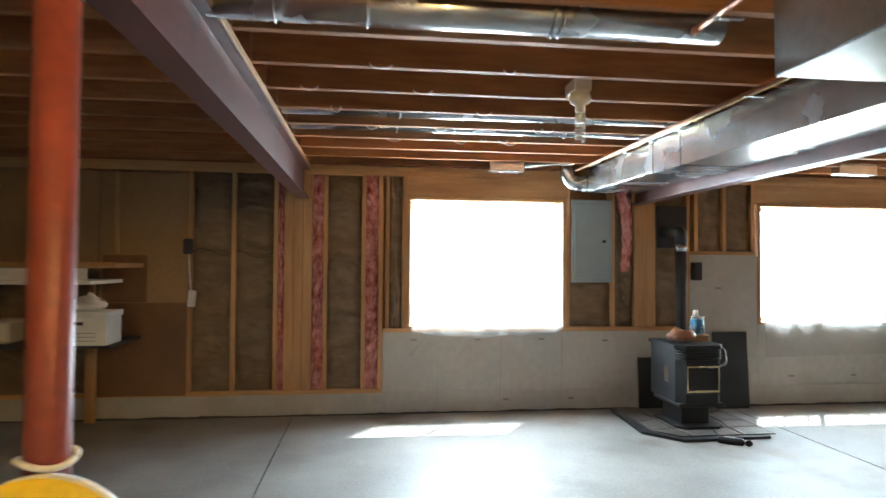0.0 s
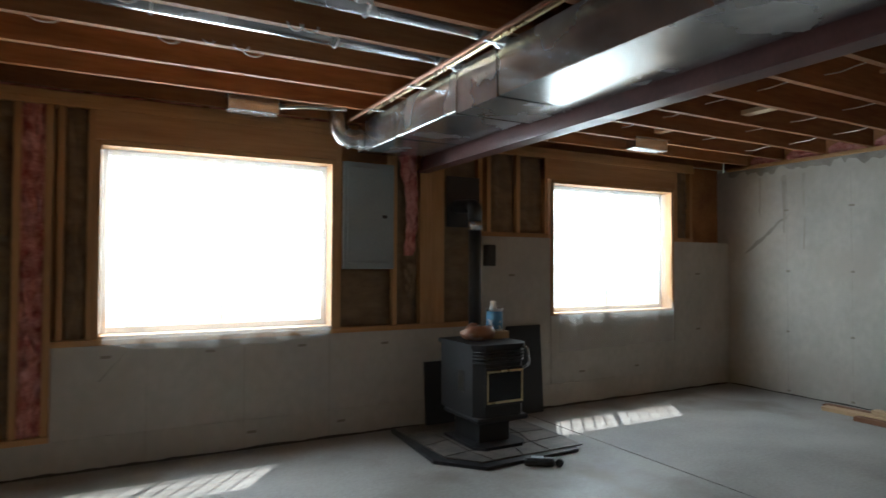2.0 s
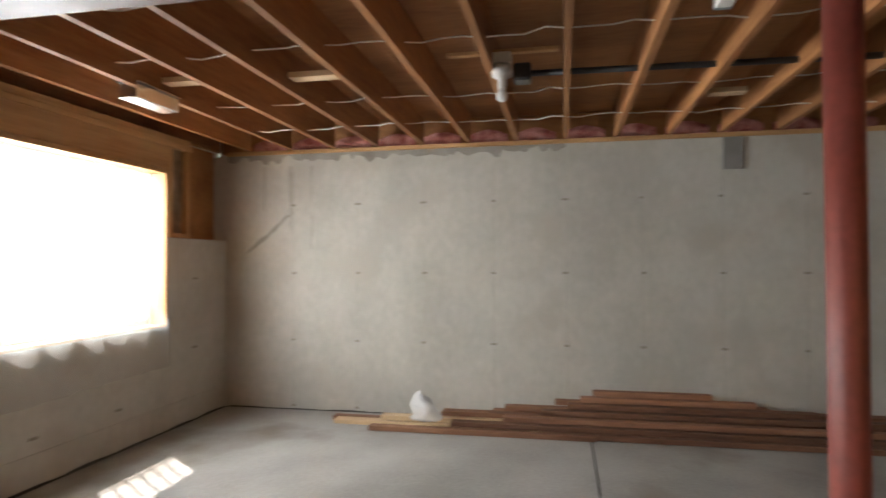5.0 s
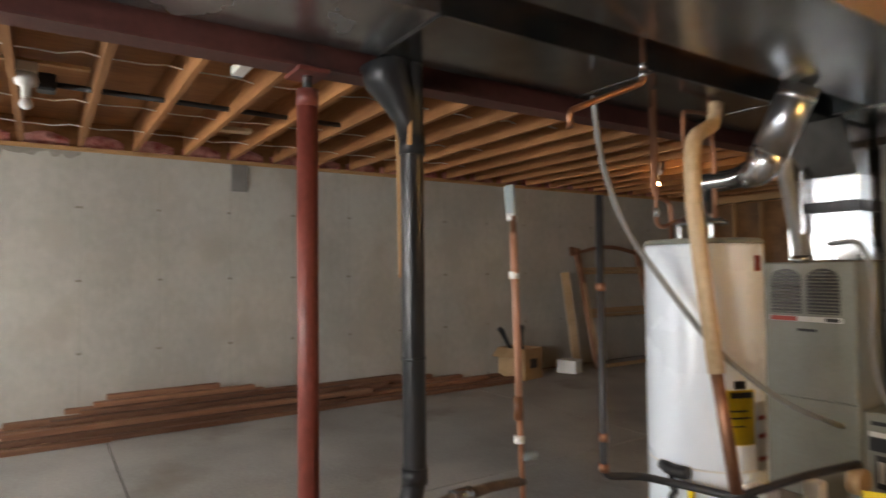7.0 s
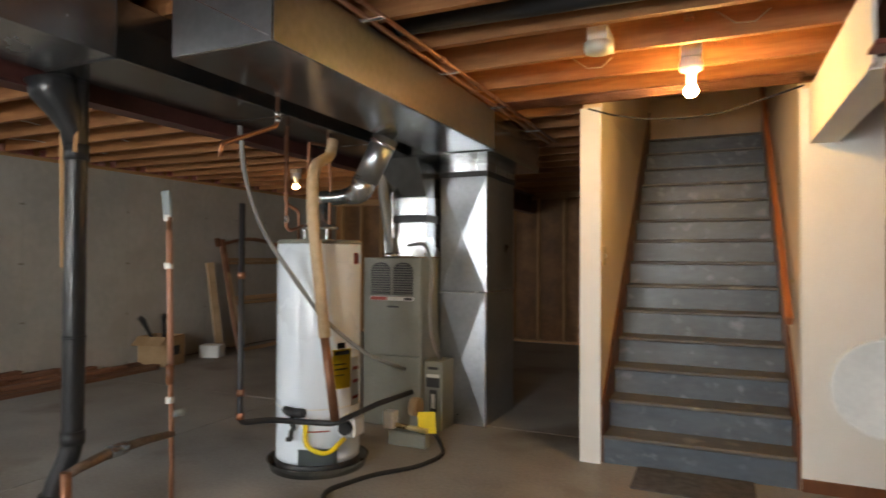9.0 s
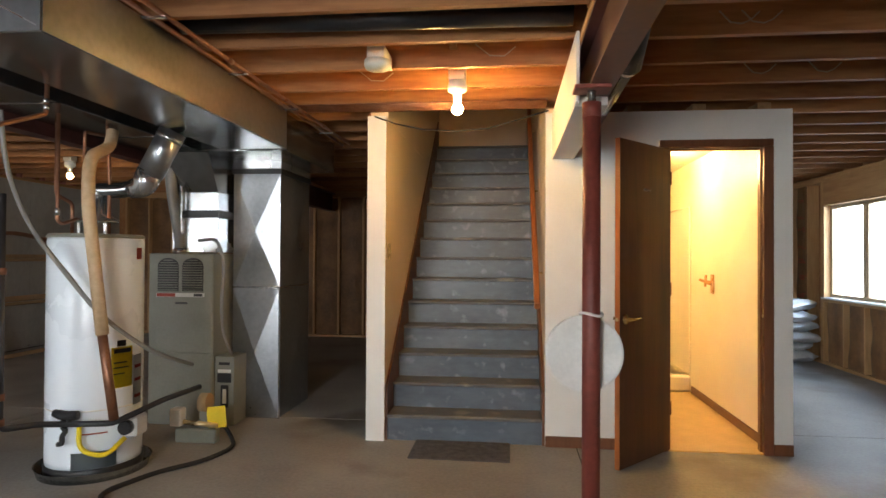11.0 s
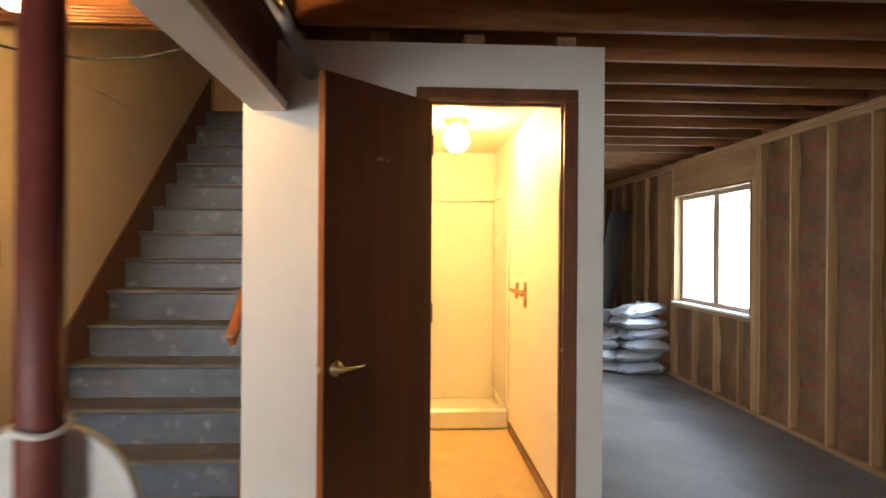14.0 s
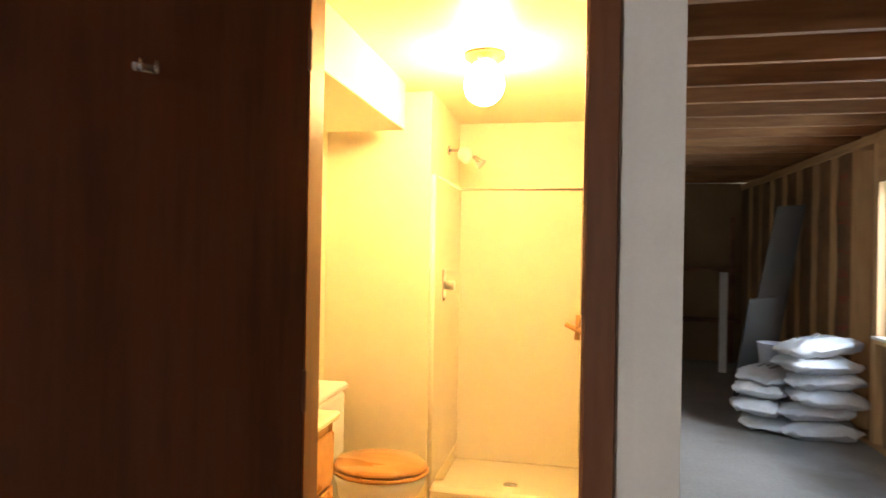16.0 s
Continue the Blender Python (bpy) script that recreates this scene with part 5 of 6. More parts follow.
part("door_glass", boxed(SX0 + 0.07, SX1 - 0.07, SF - 0.021, SF - 0.0185, 0.365, 0.555), SMOKED, door, "smoked glass")
for a in ((SX0 + 0.058, SX1 - 0.058, 0.556, 0.572), (SX0 + 0.058, SX1 - 0.058, 0.348, 0.364), (SX0 + 0.058, SX0 + 0.07, 0.3645, 0.5555), (SX1 - 0.07, SX1 - 0.058, 0.3645, 0.5555)):
    part("brass_edge", boxed(a[0], a[1], SF - 0.026, SF - 0.0215, a[2], a[3], bevel=0.002), BRASS, door, "brass trim strip")
part("side_handle", tubed(bent([(SX1 + 0.001, SF + 0.10, 0.72), (SX1 + 0.045, SF + 0.06, 0.70), (SX1 + 0.045, SF + 0.04, 0.58), (SX1 + 0.001, SF + 0.08, 0.55)], 0.03), 0.010, 10), GALV, stove, "bright coiled handle")
part("side_vent", boxed(SX0 - 0.004, SX0 - 0.001, 5.78, 5.86, 0.40, 0.55), GALV_SHADED, stove)
pipe = thing("stove_pipe", (3.52, 6.22, 0.74), "black stove pipe with bright collar into the wall", "flue pipe")
part("pipe", tubed([(3.52, 6.17, 0.50), (3.52, 6.17, 1.56)], 0.051, 20), BLACK, pipe)
part("bright_collar", tubed([(3.52, 6.17, 1.56), (3.52, 6.17, 1.63)], 0.055, 20), GALV, pipe)
part("elbow", tubed(bent([(3.52, 6.17, 1.63), (3.52, 6.17, 1.75), (3.53, 6.47, 1.77)], 0.08, 5), 0.056, 18), BLACK, pipe)
part("thimble", boxed(3.43, 3.745, 6.462, 6.478, 1.60, 2.02, bevel=0.004), BLACK, pipe, "black wall shield")
part("back_outlet", tubed([(3.52, 6.12, 0.50), (3.52, 6.19, 0.50)], 0.051, 16), BLACK, pipe)
can = thing("paint_can", (3.52, 5.92, 0.80), "dented metal paint can with blue and white label", "can")
part("card_block", boxed(3.45, 3.63, 5.86, 6.03, 0.7455, 0.80, bevel=0.004), CARD, can, "flattened cardboard underneath")
part("can_body", turned(bmesh.new(), [(0.060, 0.801), (0.060, 0.955), (0.064, 0.957), (0.064, 0.965), (0.05, 0.962), (0.0, 0.962)], 3.545, 5.93, 24), GALV, can)
part("label", turned(bmesh.new(), [(0.0612, 0.815), (0.0612, 0.945)], 3.545, 5.93, 24), BLUE, can, "blue paper label")
part("spout", turned(bmesh.new(), [(0.03, 0.9655), (0.022, 0.99), (0.022, 1.02), (0.0, 1.022)], 3.525, 5.92, 14), PLASTIC, can)
bag = single("paper_bag", sheet(24, 16, lambda u, v: (3.33 + (0.125 * math.sin(math.pi * v) + 0.01) * math.cos(2 * math.pi * u), 5.82 + 0.10 * math.sin(math.pi * v) * math.sin(2 * math.pi * u), 0.7455 + 0.115 * (1 - math.cos(math.pi * v)) / 2 * (1 + 0.5 * noise.noise((3 * u, 5 * v, 2))))), SACK, "crumpled brown and clear bag on the stove top", "bag")
for x0, x1, lean, y, h in ((4.02, 4.38, 4, 6.42, 0.76), (3.20, 3.46, 4, 6.38, 0.49)):
    single("leaning_board", shift(boxed(0, x1 - x0, -0.012, 0.012, 0, h, bevel=0.003), pose(x0, y, 0.0315 if x0 < 3.5 else 0.001, -lean, 0, 0)), BLACK, "black board leaning on the concrete behind the stove", "board", "boards behind the stove")
gadget = thing("floor_attachment", (3.46, 5.30, 0), "small black appliance attachment lying on the floor", "attachment")
part("body", shift(boxed(-0.10, 0.10, -0.035, 0.035, 0, 0.05, bevel=0.015), pose(3.46, 5.28, 0.001, 0, 0, -35)), BLACK, gadget)
part("face", shift(boxed(-0.05, 0.03, -0.02, 0.02, 0.0505, 0.054), pose(3.46, 5.28, 0.001, 0, 0, -35)), PANEL_GREY, gadget)
part("wheel", tubed([(3.55, 5.19, 0.025), (3.575, 5.21, 0.025)], 0.024, 14), RUBBER, gadget)

panel = thing("breaker_panel", (2.76, 6.47, 1.254), "grey electrical breaker panel set between studs", "panel")
part("cover", boxed(2.545, 2.962, 6.468, 6.4945, 1.254, 2.068, bevel=0.006), PANEL_GREY, panel)
part("door", boxed(2.575, 2.932, 6.458, 6.4675, 1.30, 2.03, bevel=0.004), PANEL_GREY, panel)
part("latch", boxed(2.855, 2.895, 6.450, 6.4575, 1.645, 1.67, bevel=0.003), BLACK, panel)
meter = single("wall_box", boxed(3.80, 3.885, 6.42, 6.4985, 1.28, 1.46, bevel=0.006), BLACK, "small black electrical box on the stud", "electrical box")
outlet = thing("dangling_outlet", (-1.06, 6.46, 1.05), "black box and white outlet hanging on a cord", "outlet")
part("black_box", boxed(-1.10, -1.02, 6.43, 6.485, 1.50, 1.64, bevel=0.01), BLACK, outlet)
part("white_outlet", shift(boxed(-0.032, 0.032, -0.02, 0.02, 0, 0.15, bevel=0.008), pose(-1.025, 6.45, 1.02, 0, 4, 0)), PLASTIC, outlet)
part("cord", tubed(bent([(-1.05, 6.45, 1.50), (-1.04, 6.44, 1.35), (-1.03, 6.45, 1.17)], 0.05), 0.006, 8), PLASTIC, outlet)
# thin black tubes stand in for the shadows of creases in the kraft paper
for i, (x, z) in enumerate(((-0.86, 1.52), (-0.48, 1.50))):
    single("wall_cable", tubed([(x - 0.17 + 0.034 * k, 6.492 - 0.012 * math.sin(k), z + 0.03 * math.sin(0.6 * k + i)) for k in range(11)], 0.003, 6), RUBBER, "thin black line drawn as a crease shadow across an insulation bay", "cable", "wall cables")

shelf = thing("storage_shelf", (-2.3, 6.1, 0), "home-made wooden storage shelf against the framed wall", "shelf")
for z, x1, m in ((0.735, -1.46, BLACK), (1.24, -1.62, PLASTIC)):
    part("shelf_board", boxed(-3.4, x1, 5.82, 6.47, z, z + 0.03, bevel=0.003), m, shelf)
part("front_rail", boxed(-3.4, -1.44, 5.80, 5.838, 1.375, 1.42, bevel=0.003), PINE_X, shelf)
part("back_board", boxed(-3.4, -1.66, 5.84, 5.86, 1.272, 1.37), PLASTIC, shelf)
for x, y in ((-1.86, 6.43), (-3.3, 6.43), (-1.86, 5.88), (-3.3, 5.88)):
    part("leg", boxed(x - 0.045, x + 0.045, y - 0.019, y + 0.019, 0.0, 0.734, bevel=0.003), PINE_Z, shelf)
    part("upright", boxed(x - 0.02, x + 0.02, y - 0.019, y + 0.019, 0.766, 1.238, bevel=0.003), PINE_Z, shelf)
for z in (1.42,):
    part("rail_arm", boxed(-1.49, -1.45, 5.839, 6.48, 1.375, 1.415), PINE_Y, shelf)
fbox = thing("file_box", (-1.66, 5.92, 0.766), "white cardboard file box with hand hole on the shelf", "box")
part("carton", boxed(-1.90, -1.47, 5.76, 6.06, 0.7655, 1.02, bevel=0.004), PLASTIC, fbox)
part("lid", boxed(-1.91, -1.46, 5.75, 6.07, 0.985, 1.03, bevel=0.004), PLASTIC, fbox)
part("hand_hole", boxed(-1.74, -1.64, 5.7575, 5.7595, 0.925, 0.95), BLACK, fbox)
for k in range(3):
    part("label_line", boxed(-1.86, -1.55, 5.7575, 5.7595, 0.80 + 0.03 * k, 0.806 + 0.03 * k), PANEL_GREY, fbox)
single("plastic_bundle", sheet(20, 12, lambda u, v: (-1.67 + 0.15 * math.sin(math.pi * v) * math.cos(2 * math.pi * u), 5.9 + 0.11 * math.sin(math.pi * v) * math.sin(2 * math.pi * u), 1.031 + 0.10 * (1 - math.cos(math.pi * v)) / 2 * (1 + 0.6 * noise.noise((4 * u, 5 * v, 7))))), PLASTIC, "crumpled white plastic bundle on the file box", "plastic bag")
for x in (-2.9, -2.45, -2.1):
    single("storage_tin", boxed(x, x + 0.2, 5.9, 6.2, 0.766, 0.95, bevel=0.02), CREAM_PLASTIC, "cream tin on the storage shelf", "tin", "tins on shelf")

# ---- overhead fittings ----
def bulb_holder(x, y, z, glow, label):
    """A ceiling lamp holder with a bulb whose middle is at z."""
    h = thing("lamp_holder", (x, y, z), label, "lamp", "ceiling lamps")
    part("base", turned(bmesh.new(), [(0.05, z + 0.165), (0.058, z + 0.13), (0.055, z + 0.105), (0.026, z + 0.09), (0.023, z + 0.036)], x, y, 20), PLASTIC, h)
    part("box", boxed(x - 0.05, x + 0.05, y - 0.05, y + 0.05, z + 0.1655, 2.449, bevel=0.006), CREAM_PLASTIC, h)
    part("mount_bar", boxed(x - 0.02, x + 0.02, y - 0.30, y + 0.30, 2.45, 2.47), PINE_Y, h)
    part("neck", turned(bmesh.new(), [(0.0165, z + 0.0355), (0.0225, z + 0.026)], x, y, 16), PLASTIC, h, "white bulb neck")
    part("bulb", turned(bmesh.new(), [(0.0225, z + 0.0255), (0.031, z + 0.010), (0.033, z - 0.004), (0.028, z - 0.020), (0.016, z - 0.031), (0.0, z - 0.034)], x, y, 16), glow, h, "lit bare bulb" if glow != SPIRAL else "unlit white bulb")
    return h


bulb_holder(0.654, 0.908, 2.182, BULB, "white ceiling socket with a lit bare bulb")
bulb_holder(5.24, -1.80, 2.185, BULB_FAR, "white ceiling socket with a lit bare bulb")
bulb_holder(5.077, 3.742, 2.225, SPIRAL, "white ceiling socket with an unlit bulb")
cfl = thing("lamp_holder", (1.699, 3.866, 2.2), "ceiling socket with an unlit spiral bulb", "lamp", "ceiling lamps")
part("base", turned(bmesh.new(), [(0.05, 2.36), (0.058, 2.33), (0.055, 2.305), (0.028, 2.29), (0.026, 2.25)], 1.699, 3.866, 20), CREAM_PLASTIC, cfl)
part("box", boxed(1.65, 1.748, 3.815, 3.985, 2.3605, 2.43, bevel=0.006), CREAM_PLASTIC, cfl)
part("ballast", turned(bmesh.new(), [(0.02, 2.2495), (0.028, 2.235), (0.028, 2.20), (0.02, 2.195)], 1.699, 3.866, 16), PLASTIC, cfl)
part("spiral_bulb", tubed([(1.699 + 0.024 * math.cos(k * 0.6), 3.866 + 0.024 * math.sin(k * 0.6), 2.19 - 0.0022 * k) for k in range(44)], 0.007, 8), SPIRAL, cfl)
detector = thing("smoke_detector", (1.048, 1.314, 2.31), "round cream smoke detector on a mounting box", "smoke detector")
part("body", turned(bmesh.new(), [(0.068, 2.352), (0.070, 2.325), (0.062, 2.305), (0.03, 2.297), (0.0, 2.296)], 1.048, 1.314, 28), CREAM_PLASTIC, detector)
part("mount", boxed(1.0, 1.096, 1.12, 1.36, 2.3525, 2.42, bevel=0.004), CREAM_PLASTIC, detector)


def boot(x0, x1, y0, y1, z0, label):
    b = thing("register_boot", ((x0 + x1) / 2, (y0 + y1) / 2, z0), label, "vent boot", "register boots")
    part("box", boxed(x0, x1, y0, y1, z0, 2.375, bevel=0.006), GALV, b)
    part("flange", boxed(x0 - 0.012, x1 + 0.012, y0 - 0.012, y1 + 0.012, 2.376, 2.382), GALV, b)
    return b


b = boot(1.66, 1.98, 6.12, 6.24, 2.275, "pale metal floor-register boot under the joists")
part("feed_pipe", tubed(bent([(1.98, 6.18, 2.34), (2.15, 6.16, 2.36), (2.43, 6.08, 2.36)], 0.05), 0.02, 10), GALV, b)
b = boot(4.90, 5.28, 5.82, 5.94, 2.285, "pale metal floor-register boot under the joists")
strip = thing("strip_light", (4.28, 2.78, 2.37), "white strip light fixed between joists", "strip light")
part("housing", boxed(3.95, 4.46, 2.745, 2.815, 2.365, 2.42, bevel=0.006), PLASTIC, strip)
part("end_cap", boxed(4.4605, 4.475, 2.745, 2.815, 2.362, 2.42, bevel=0.004), PANEL_GREY, strip)
for x, y0, y1, z in ((5.13, 4.62, 4.98, 2.40), (5.13, 5.43, 5.80, 2.42), (5.9, 2.30, 2.52, 2.38)):
    single("joist_block", boxed(x - 0.045, x + 0.045, y0, y1, z, z + 0.035, bevel=0.003), PALE_WOOD, "pale wooden block between two joists", "block", "joist blocks")
gas = thing("gas_pipe", (5.35, 3.0, 2.40), "black iron gas pipe through the joists", "pipe")
part("pipe", tubed([(5.35, 1.7, 2.40), (5.35, 3.62, 2.42)], 0.018, 12), BLACK, gas)
part("elbow_box", boxed(5.29, 5.41, 3.60, 3.70, 2.37, 2.47, bevel=0.01), BLACK, gas)


def cable(points, r, mat, label, group):
    return single("cable", tubed(points, r, 6), mat, label, "cable", group)


rng = random.Random(11)
for x, z in ((4.15, 2.47), (4.75, 2.45), (5.75, 2.44), (6.35, 2.40)):
    pts = []
    for k in range(15):
        y = 5.95 - 0.408 * k
        for f in range(4):
            pts.append((x + 0.03 * math.sin(k * 1.7) + rng.uniform(-0.008, 0.008), y - 0.102 * f, z - 0.016 * math.sin(math.pi * f / 4) * rng.uniform(0.2, 1.3)))
    cable(pts, 0.0042, PLASTIC, "white electrical cable threaded through the joists", "joist cables")
for k in range(16):
    x, y = rng.uniform(0.2, 1.8), 3.18 + 0.408 * rng.choice((1, 2, 3, 4, 5)) + rng.choice((-0.025, 0.025))
    w, d = rng.uniform(0.02, 0.06), rng.uniform(0.012, 0.035)
    cable([(x + w * math.cos(a), y, JB + 0.012 - d * math.sin(a)) for a in (q * math.pi / 8 for q in range(9))], 0.0038, PLASTIC, "short white cable loop stapled under a joist", "stapled loops")
for k in range(16):
    x, y = rng.uniform(-2.6, -0.3), 3.14 - 0.408 * rng.choice((3, 4, 5, 6)) + rng.choice((-0.026, 0.026))
    cable([(x, y, JB + 0.10), (x + 0.04, y, JB + 0.062), (x + 0.08, y, JB + 0.046), (x + 0.13, y, JB + 0.055), (x + 0.18, y, JB + 0.11)], 0.0035, CABLE_TAN, "tan cable end hanging along a joist", "joist cables")
for k in range(8):
    x, y = rng.uniform(0.3, 1.7), 3.18 - 0.408 * rng.choice((4, 5, 6)) + rng.choice((-0.026, 0.026))
    cable([(x, y, JB + 0.10), (x + 0.06, y, JB + 0.05), (x + 0.14, y, JB + 0.055), (x + 0.22, y, JB + 0.12)], 0.0035, CABLE_TAN, "tan cable along a joist near the lamp", "joist cables")
cable([(1.30, 0.255, 2.30), (1.15, 0.26, 2.245), (0.95, 0.262, 2.20), (0.72, 0.262, 2.185), (0.50, 0.26, 2.20), (0.28, 0.26, 2.26), (0.08, 0.25, 2.32)], 0.006, RUBBER, "black cable drooping across the stair opening", "stair cable")
hanger = single("metal_strap", shift(prism(bmesh.new(), [(-0.03, 0.40), (0.03, 0.40), (0.006, 0.0), (-0.004, 0.0)], "y", -0.001, 0.001), pose(-1.31, 1.98, 2.03, 8, 0, 0)), GALV_SHADED, "tapered sheet-metal strap hanging from a joist", "strap")

# ---- stair fittings ----
rail = thing("handrail", (0.15, -0.15, 0.88), "orange-brown wooden handrail on brackets", "handrail")
S = RISE / RUN
part("rail", shift(boxed(-0.02, 0.02, -0.034, 0.034, 0, 3.3, bevel=0.008), pose(0.150, 0.200, 0.962, 0, 0, 0) @ Matrix.Rotation(math.atan2(1, S), 4, "X")), RAIL_WOOD, rail)
for d in (0.5, 1.6, 2.7):
    y, z = 0.200 - d * math.cos(math.atan(S)), 0.962 + d * math.sin(math.atan(S))
    part("bracket", tubed(bent([(0.096, y, z - 0.10), (0.150, y, z - 0.10), (0.150, y, z - 0.03)], 0.03), 0.007, 8), BRASS, rail)
plate = thing("switch_plate", (1.22, 0.125, 1.30), "ivory light switch plate on the stair wall", "switch")
part("plate", boxed(1.2125, 1.2215, 0.085, 0.165, 1.28, 1.40, bevel=0.003), OLD_IVORY, plate)
part("toggle", boxed(1.200, 1.2123, 0.120, 0.130, 1.325, 1.35, bevel=0.002), OLD_IVORY, plate)
for z in (1.30, 1.38):
    part("screw", tubed([(1.2124, 0.125, z), (1.2112, 0.125, z)], 0.004, 8), BRASS, plate)
mat_ob = thing("door_mat", (0.66, 0.4, 0), "dark grey ribbed rug mat at the foot of the stairs", "mat")
part("mat_body", boxed(0.335, 0.995, 0.205, 0.60, 0.0005, 0.009, bevel=0.003), MAT, mat_ob)
for k in range(22):
    y = 0.215 + 0.0175 * k
    part("mat_rib", sheet(24, 2, lambda u, v: (0.337 + 0.655 * u, y + 0.012 * v, 0.0095 + 0.004 * math.sin(math.pi * v) + 0.0012 * noise.noise((30 * u, k, 0)))), MAT, mat_ob)

# ---- bathroom door and trim ----
door_1 = thing("door_1", (-0.764, 0.228, 0), "dark brown flush wooden door standing open", "door", kind="structure")
HX, HY, ANG = -0.742, 0.222, math.degrees(math.atan2(0.455, 0.407))
D = pose(HX, HY, 0.012, 0, 0, ANG)
part("leaf", shift(boxed(0.004, 0.622, -0.033, -0.0006, 0, 2.03, bevel=0.002), D), DARK_DOOR, door_1)
part("leaf_skin", shift(boxed(0.006, 0.620, -0.0004, 0.001, 0.002, 2.028), D), DARK_DOOR, door_1)
part("hinge_edge", shift(boxed(0.001, 0.0038, -0.033, 0.0, 0, 2.03), D), RAIL_WOOD, door_1, "bare orange wooden edge")
part("latch_edge", shift(boxed(0.6222, 0.6245, -0.033, 0.0, 0, 2.03), D), RAIL_WOOD, door_1, "bare orange wooden edge")
for side, s in ((0.0012, 1), (-0.0332, -1)):
    h = part("door_handle", shift(turned(bmesh.new(), [(0.033, 0.0), (0.033, 0.006), (0.026, 0.012), (0.012, 0.016), (0.011, 0.045), (0.0, 0.046)], 0, 0, 22), D @ pose(0.565, side, 0.915) @ Matrix.Rotation(radians(-90 * s), 4, "X")), BRASS, door_1, "brass lever handle")
    part("lever", shift(tubed(bent([(0.565, side + s * 0.038, 0.915), (0.53, side + s * 0.048, 0.916), (0.46, side + s * 0.044, 0.918)], 0.02), [0.010, 0.0095, 0.009, 0.0085, 0.008, 0.008, 0.0075], 10), D), BRASS, h)
part("latch", shift(boxed(0.6246, 0.634, -0.024, -0.010, 0.905, 0.925), D), BRASS, door_1)
part("hook", shift(boxed(0.312, 0.357, 0.0012, 0.006, 1.722, 1.739, bevel=0.002), D), GALV, door_1, "small bright coat hook")
part("hook_prong", shift(tubed(bent([(0.322, 0.004, 1.727), (0.322, 0.03, 1.717), (0.322, 0.035, 1.739)], 0.012), 0.003, 8), D), GALV, door_1)
part("hook_prong", shift(tubed(bent([(0.349, 0.004, 1.727), (0.349, 0.03, 1.717), (0.349, 0.035, 1.739)], 0.012), 0.003, 8), D), GALV, door_1)
for z in (0.25, 1.05, 1.80):
    part("hinge", tubed([(HX, HY + 0.008, z), (HX, HY + 0.008, z + 0.09)], 0.005, 8), BROWN_WOOD, door_1)
trim = thing("door_casing", (-1.03, 0.235, 0), "brown wooden casing and jamb round the doorway", "trim", kind="structure")
for x0, x1, z0, z1 in ((-0.716, -0.668, 0.0, 2.055), (-1.401, -1.337, 0.0, 2.055), (-1.401, -0.668, 2.056, 2.105)):
    part("casing", boxed(x0, x1, 0.2285, 0.243, z0, z1, bevel=0.004), BROWN_WOOD, trim)
for x0, x1, z0, z1 in ((-0.727, -0.6655, 0.0, 2.068), (-1.3945, -1.345, 0.0, 2.068), (-1.3445, -0.7275, 2.051, 2.068)):
    part("jamb", boxed(x0, x1, 0.114, 0.2283, z0, z1), BROWN_WOOD, trim)
part("stop", boxed(-1.3448, -1.335, 0.15, 0.185, 0.0, 2.05, bevel=0.002), BROWN_WOOD, trim)
part("stop", boxed(-1.3345, -0.73, 0.15, 0.185, 2.041, 2.0508, bevel=0.002), BROWN_WOOD, trim)
part("strike_plate", boxed(-1.3446, -1.3425, 0.192, 0.222, 0.91, 0.97), BRASS, trim)
skirt = thing("baseboard", (-0.3, 0.24, 0), "low brown wooden baseboard", "baseboard", kind="structure")
part("board", boxed(-0.6675, 0.0945, 0.2285, 0.241, 0.0, 0.075, bevel=0.003), BROWN_WOOD, skirt)
part("board", boxed(-1.525, -1.4015, 0.2285, 0.241, 0.0, 0.075, bevel=0.003), BROWN_WOOD, skirt)
part("board", boxed(-1.4035, -1.392, -1.60, 0.112, 0.0085, 0.08, bevel=0.003), BROWN_WOOD, skirt)

# ---- bathroom fittings ----
globe = thing("ceiling_globe", (-0.948, -1.056, 2.02), "round glass ceiling light, lit warm", "ceiling light")
part("canopy", turned(bmesh.new(), [(0.085, 2.2355), (0.085, 2.215), (0.06, 2.20), (0.055, 2.185)], -0.948, -1.056, 24), BRASS, globe)
part("glass_globe", turned(bmesh.new(), [(0.05, 2.1845)] + [(0.085 * math.sin(a), 2.105 + 0.085 * math.cos(a)) for a in (0.45 + k * 0.269 for k in range(11))], -0.948, -1.056, 20), GLOBE, globe)
shower = thing("shower_stall", (-1.0, -2.0, 0), "cream fibreglass shower stall with raised threshold", "shower")
part("threshold", boxed(-1.402, -0.60, -1.76, -1.63, 0.0085, 0.168, bevel=0.02), FIBRE, shower)
part("pan", boxed(-1.402, -0.60, -2.44, -1.761, 0.0085, 0.055, bevel=0.006), FIBRE, shower)
part("back_panel", boxed(-1.402, -0.60, -2.4435, -2.425, 0.056, 1.80, bevel=0.006), FIBRE, shower)
part("side_panel", boxed(-1.4035, -1.385, -2.424, -1.64, 0.169, 1.80, bevel=0.006), FIBRE, shower)
part("side_panel", boxed(-0.617, -0.60, -2.424, -1.64, 0.169, 1.80, bevel=0.006), FIBRE, shower)
part("top_rim", tubed([(-0.61, -1.64, 1.805), (-0.61, -2.43, 1.805), (-1.395, -2.43, 1.805), (-1.395, -1.64, 1.805)], 0.009, 10), FIBRE, shower)
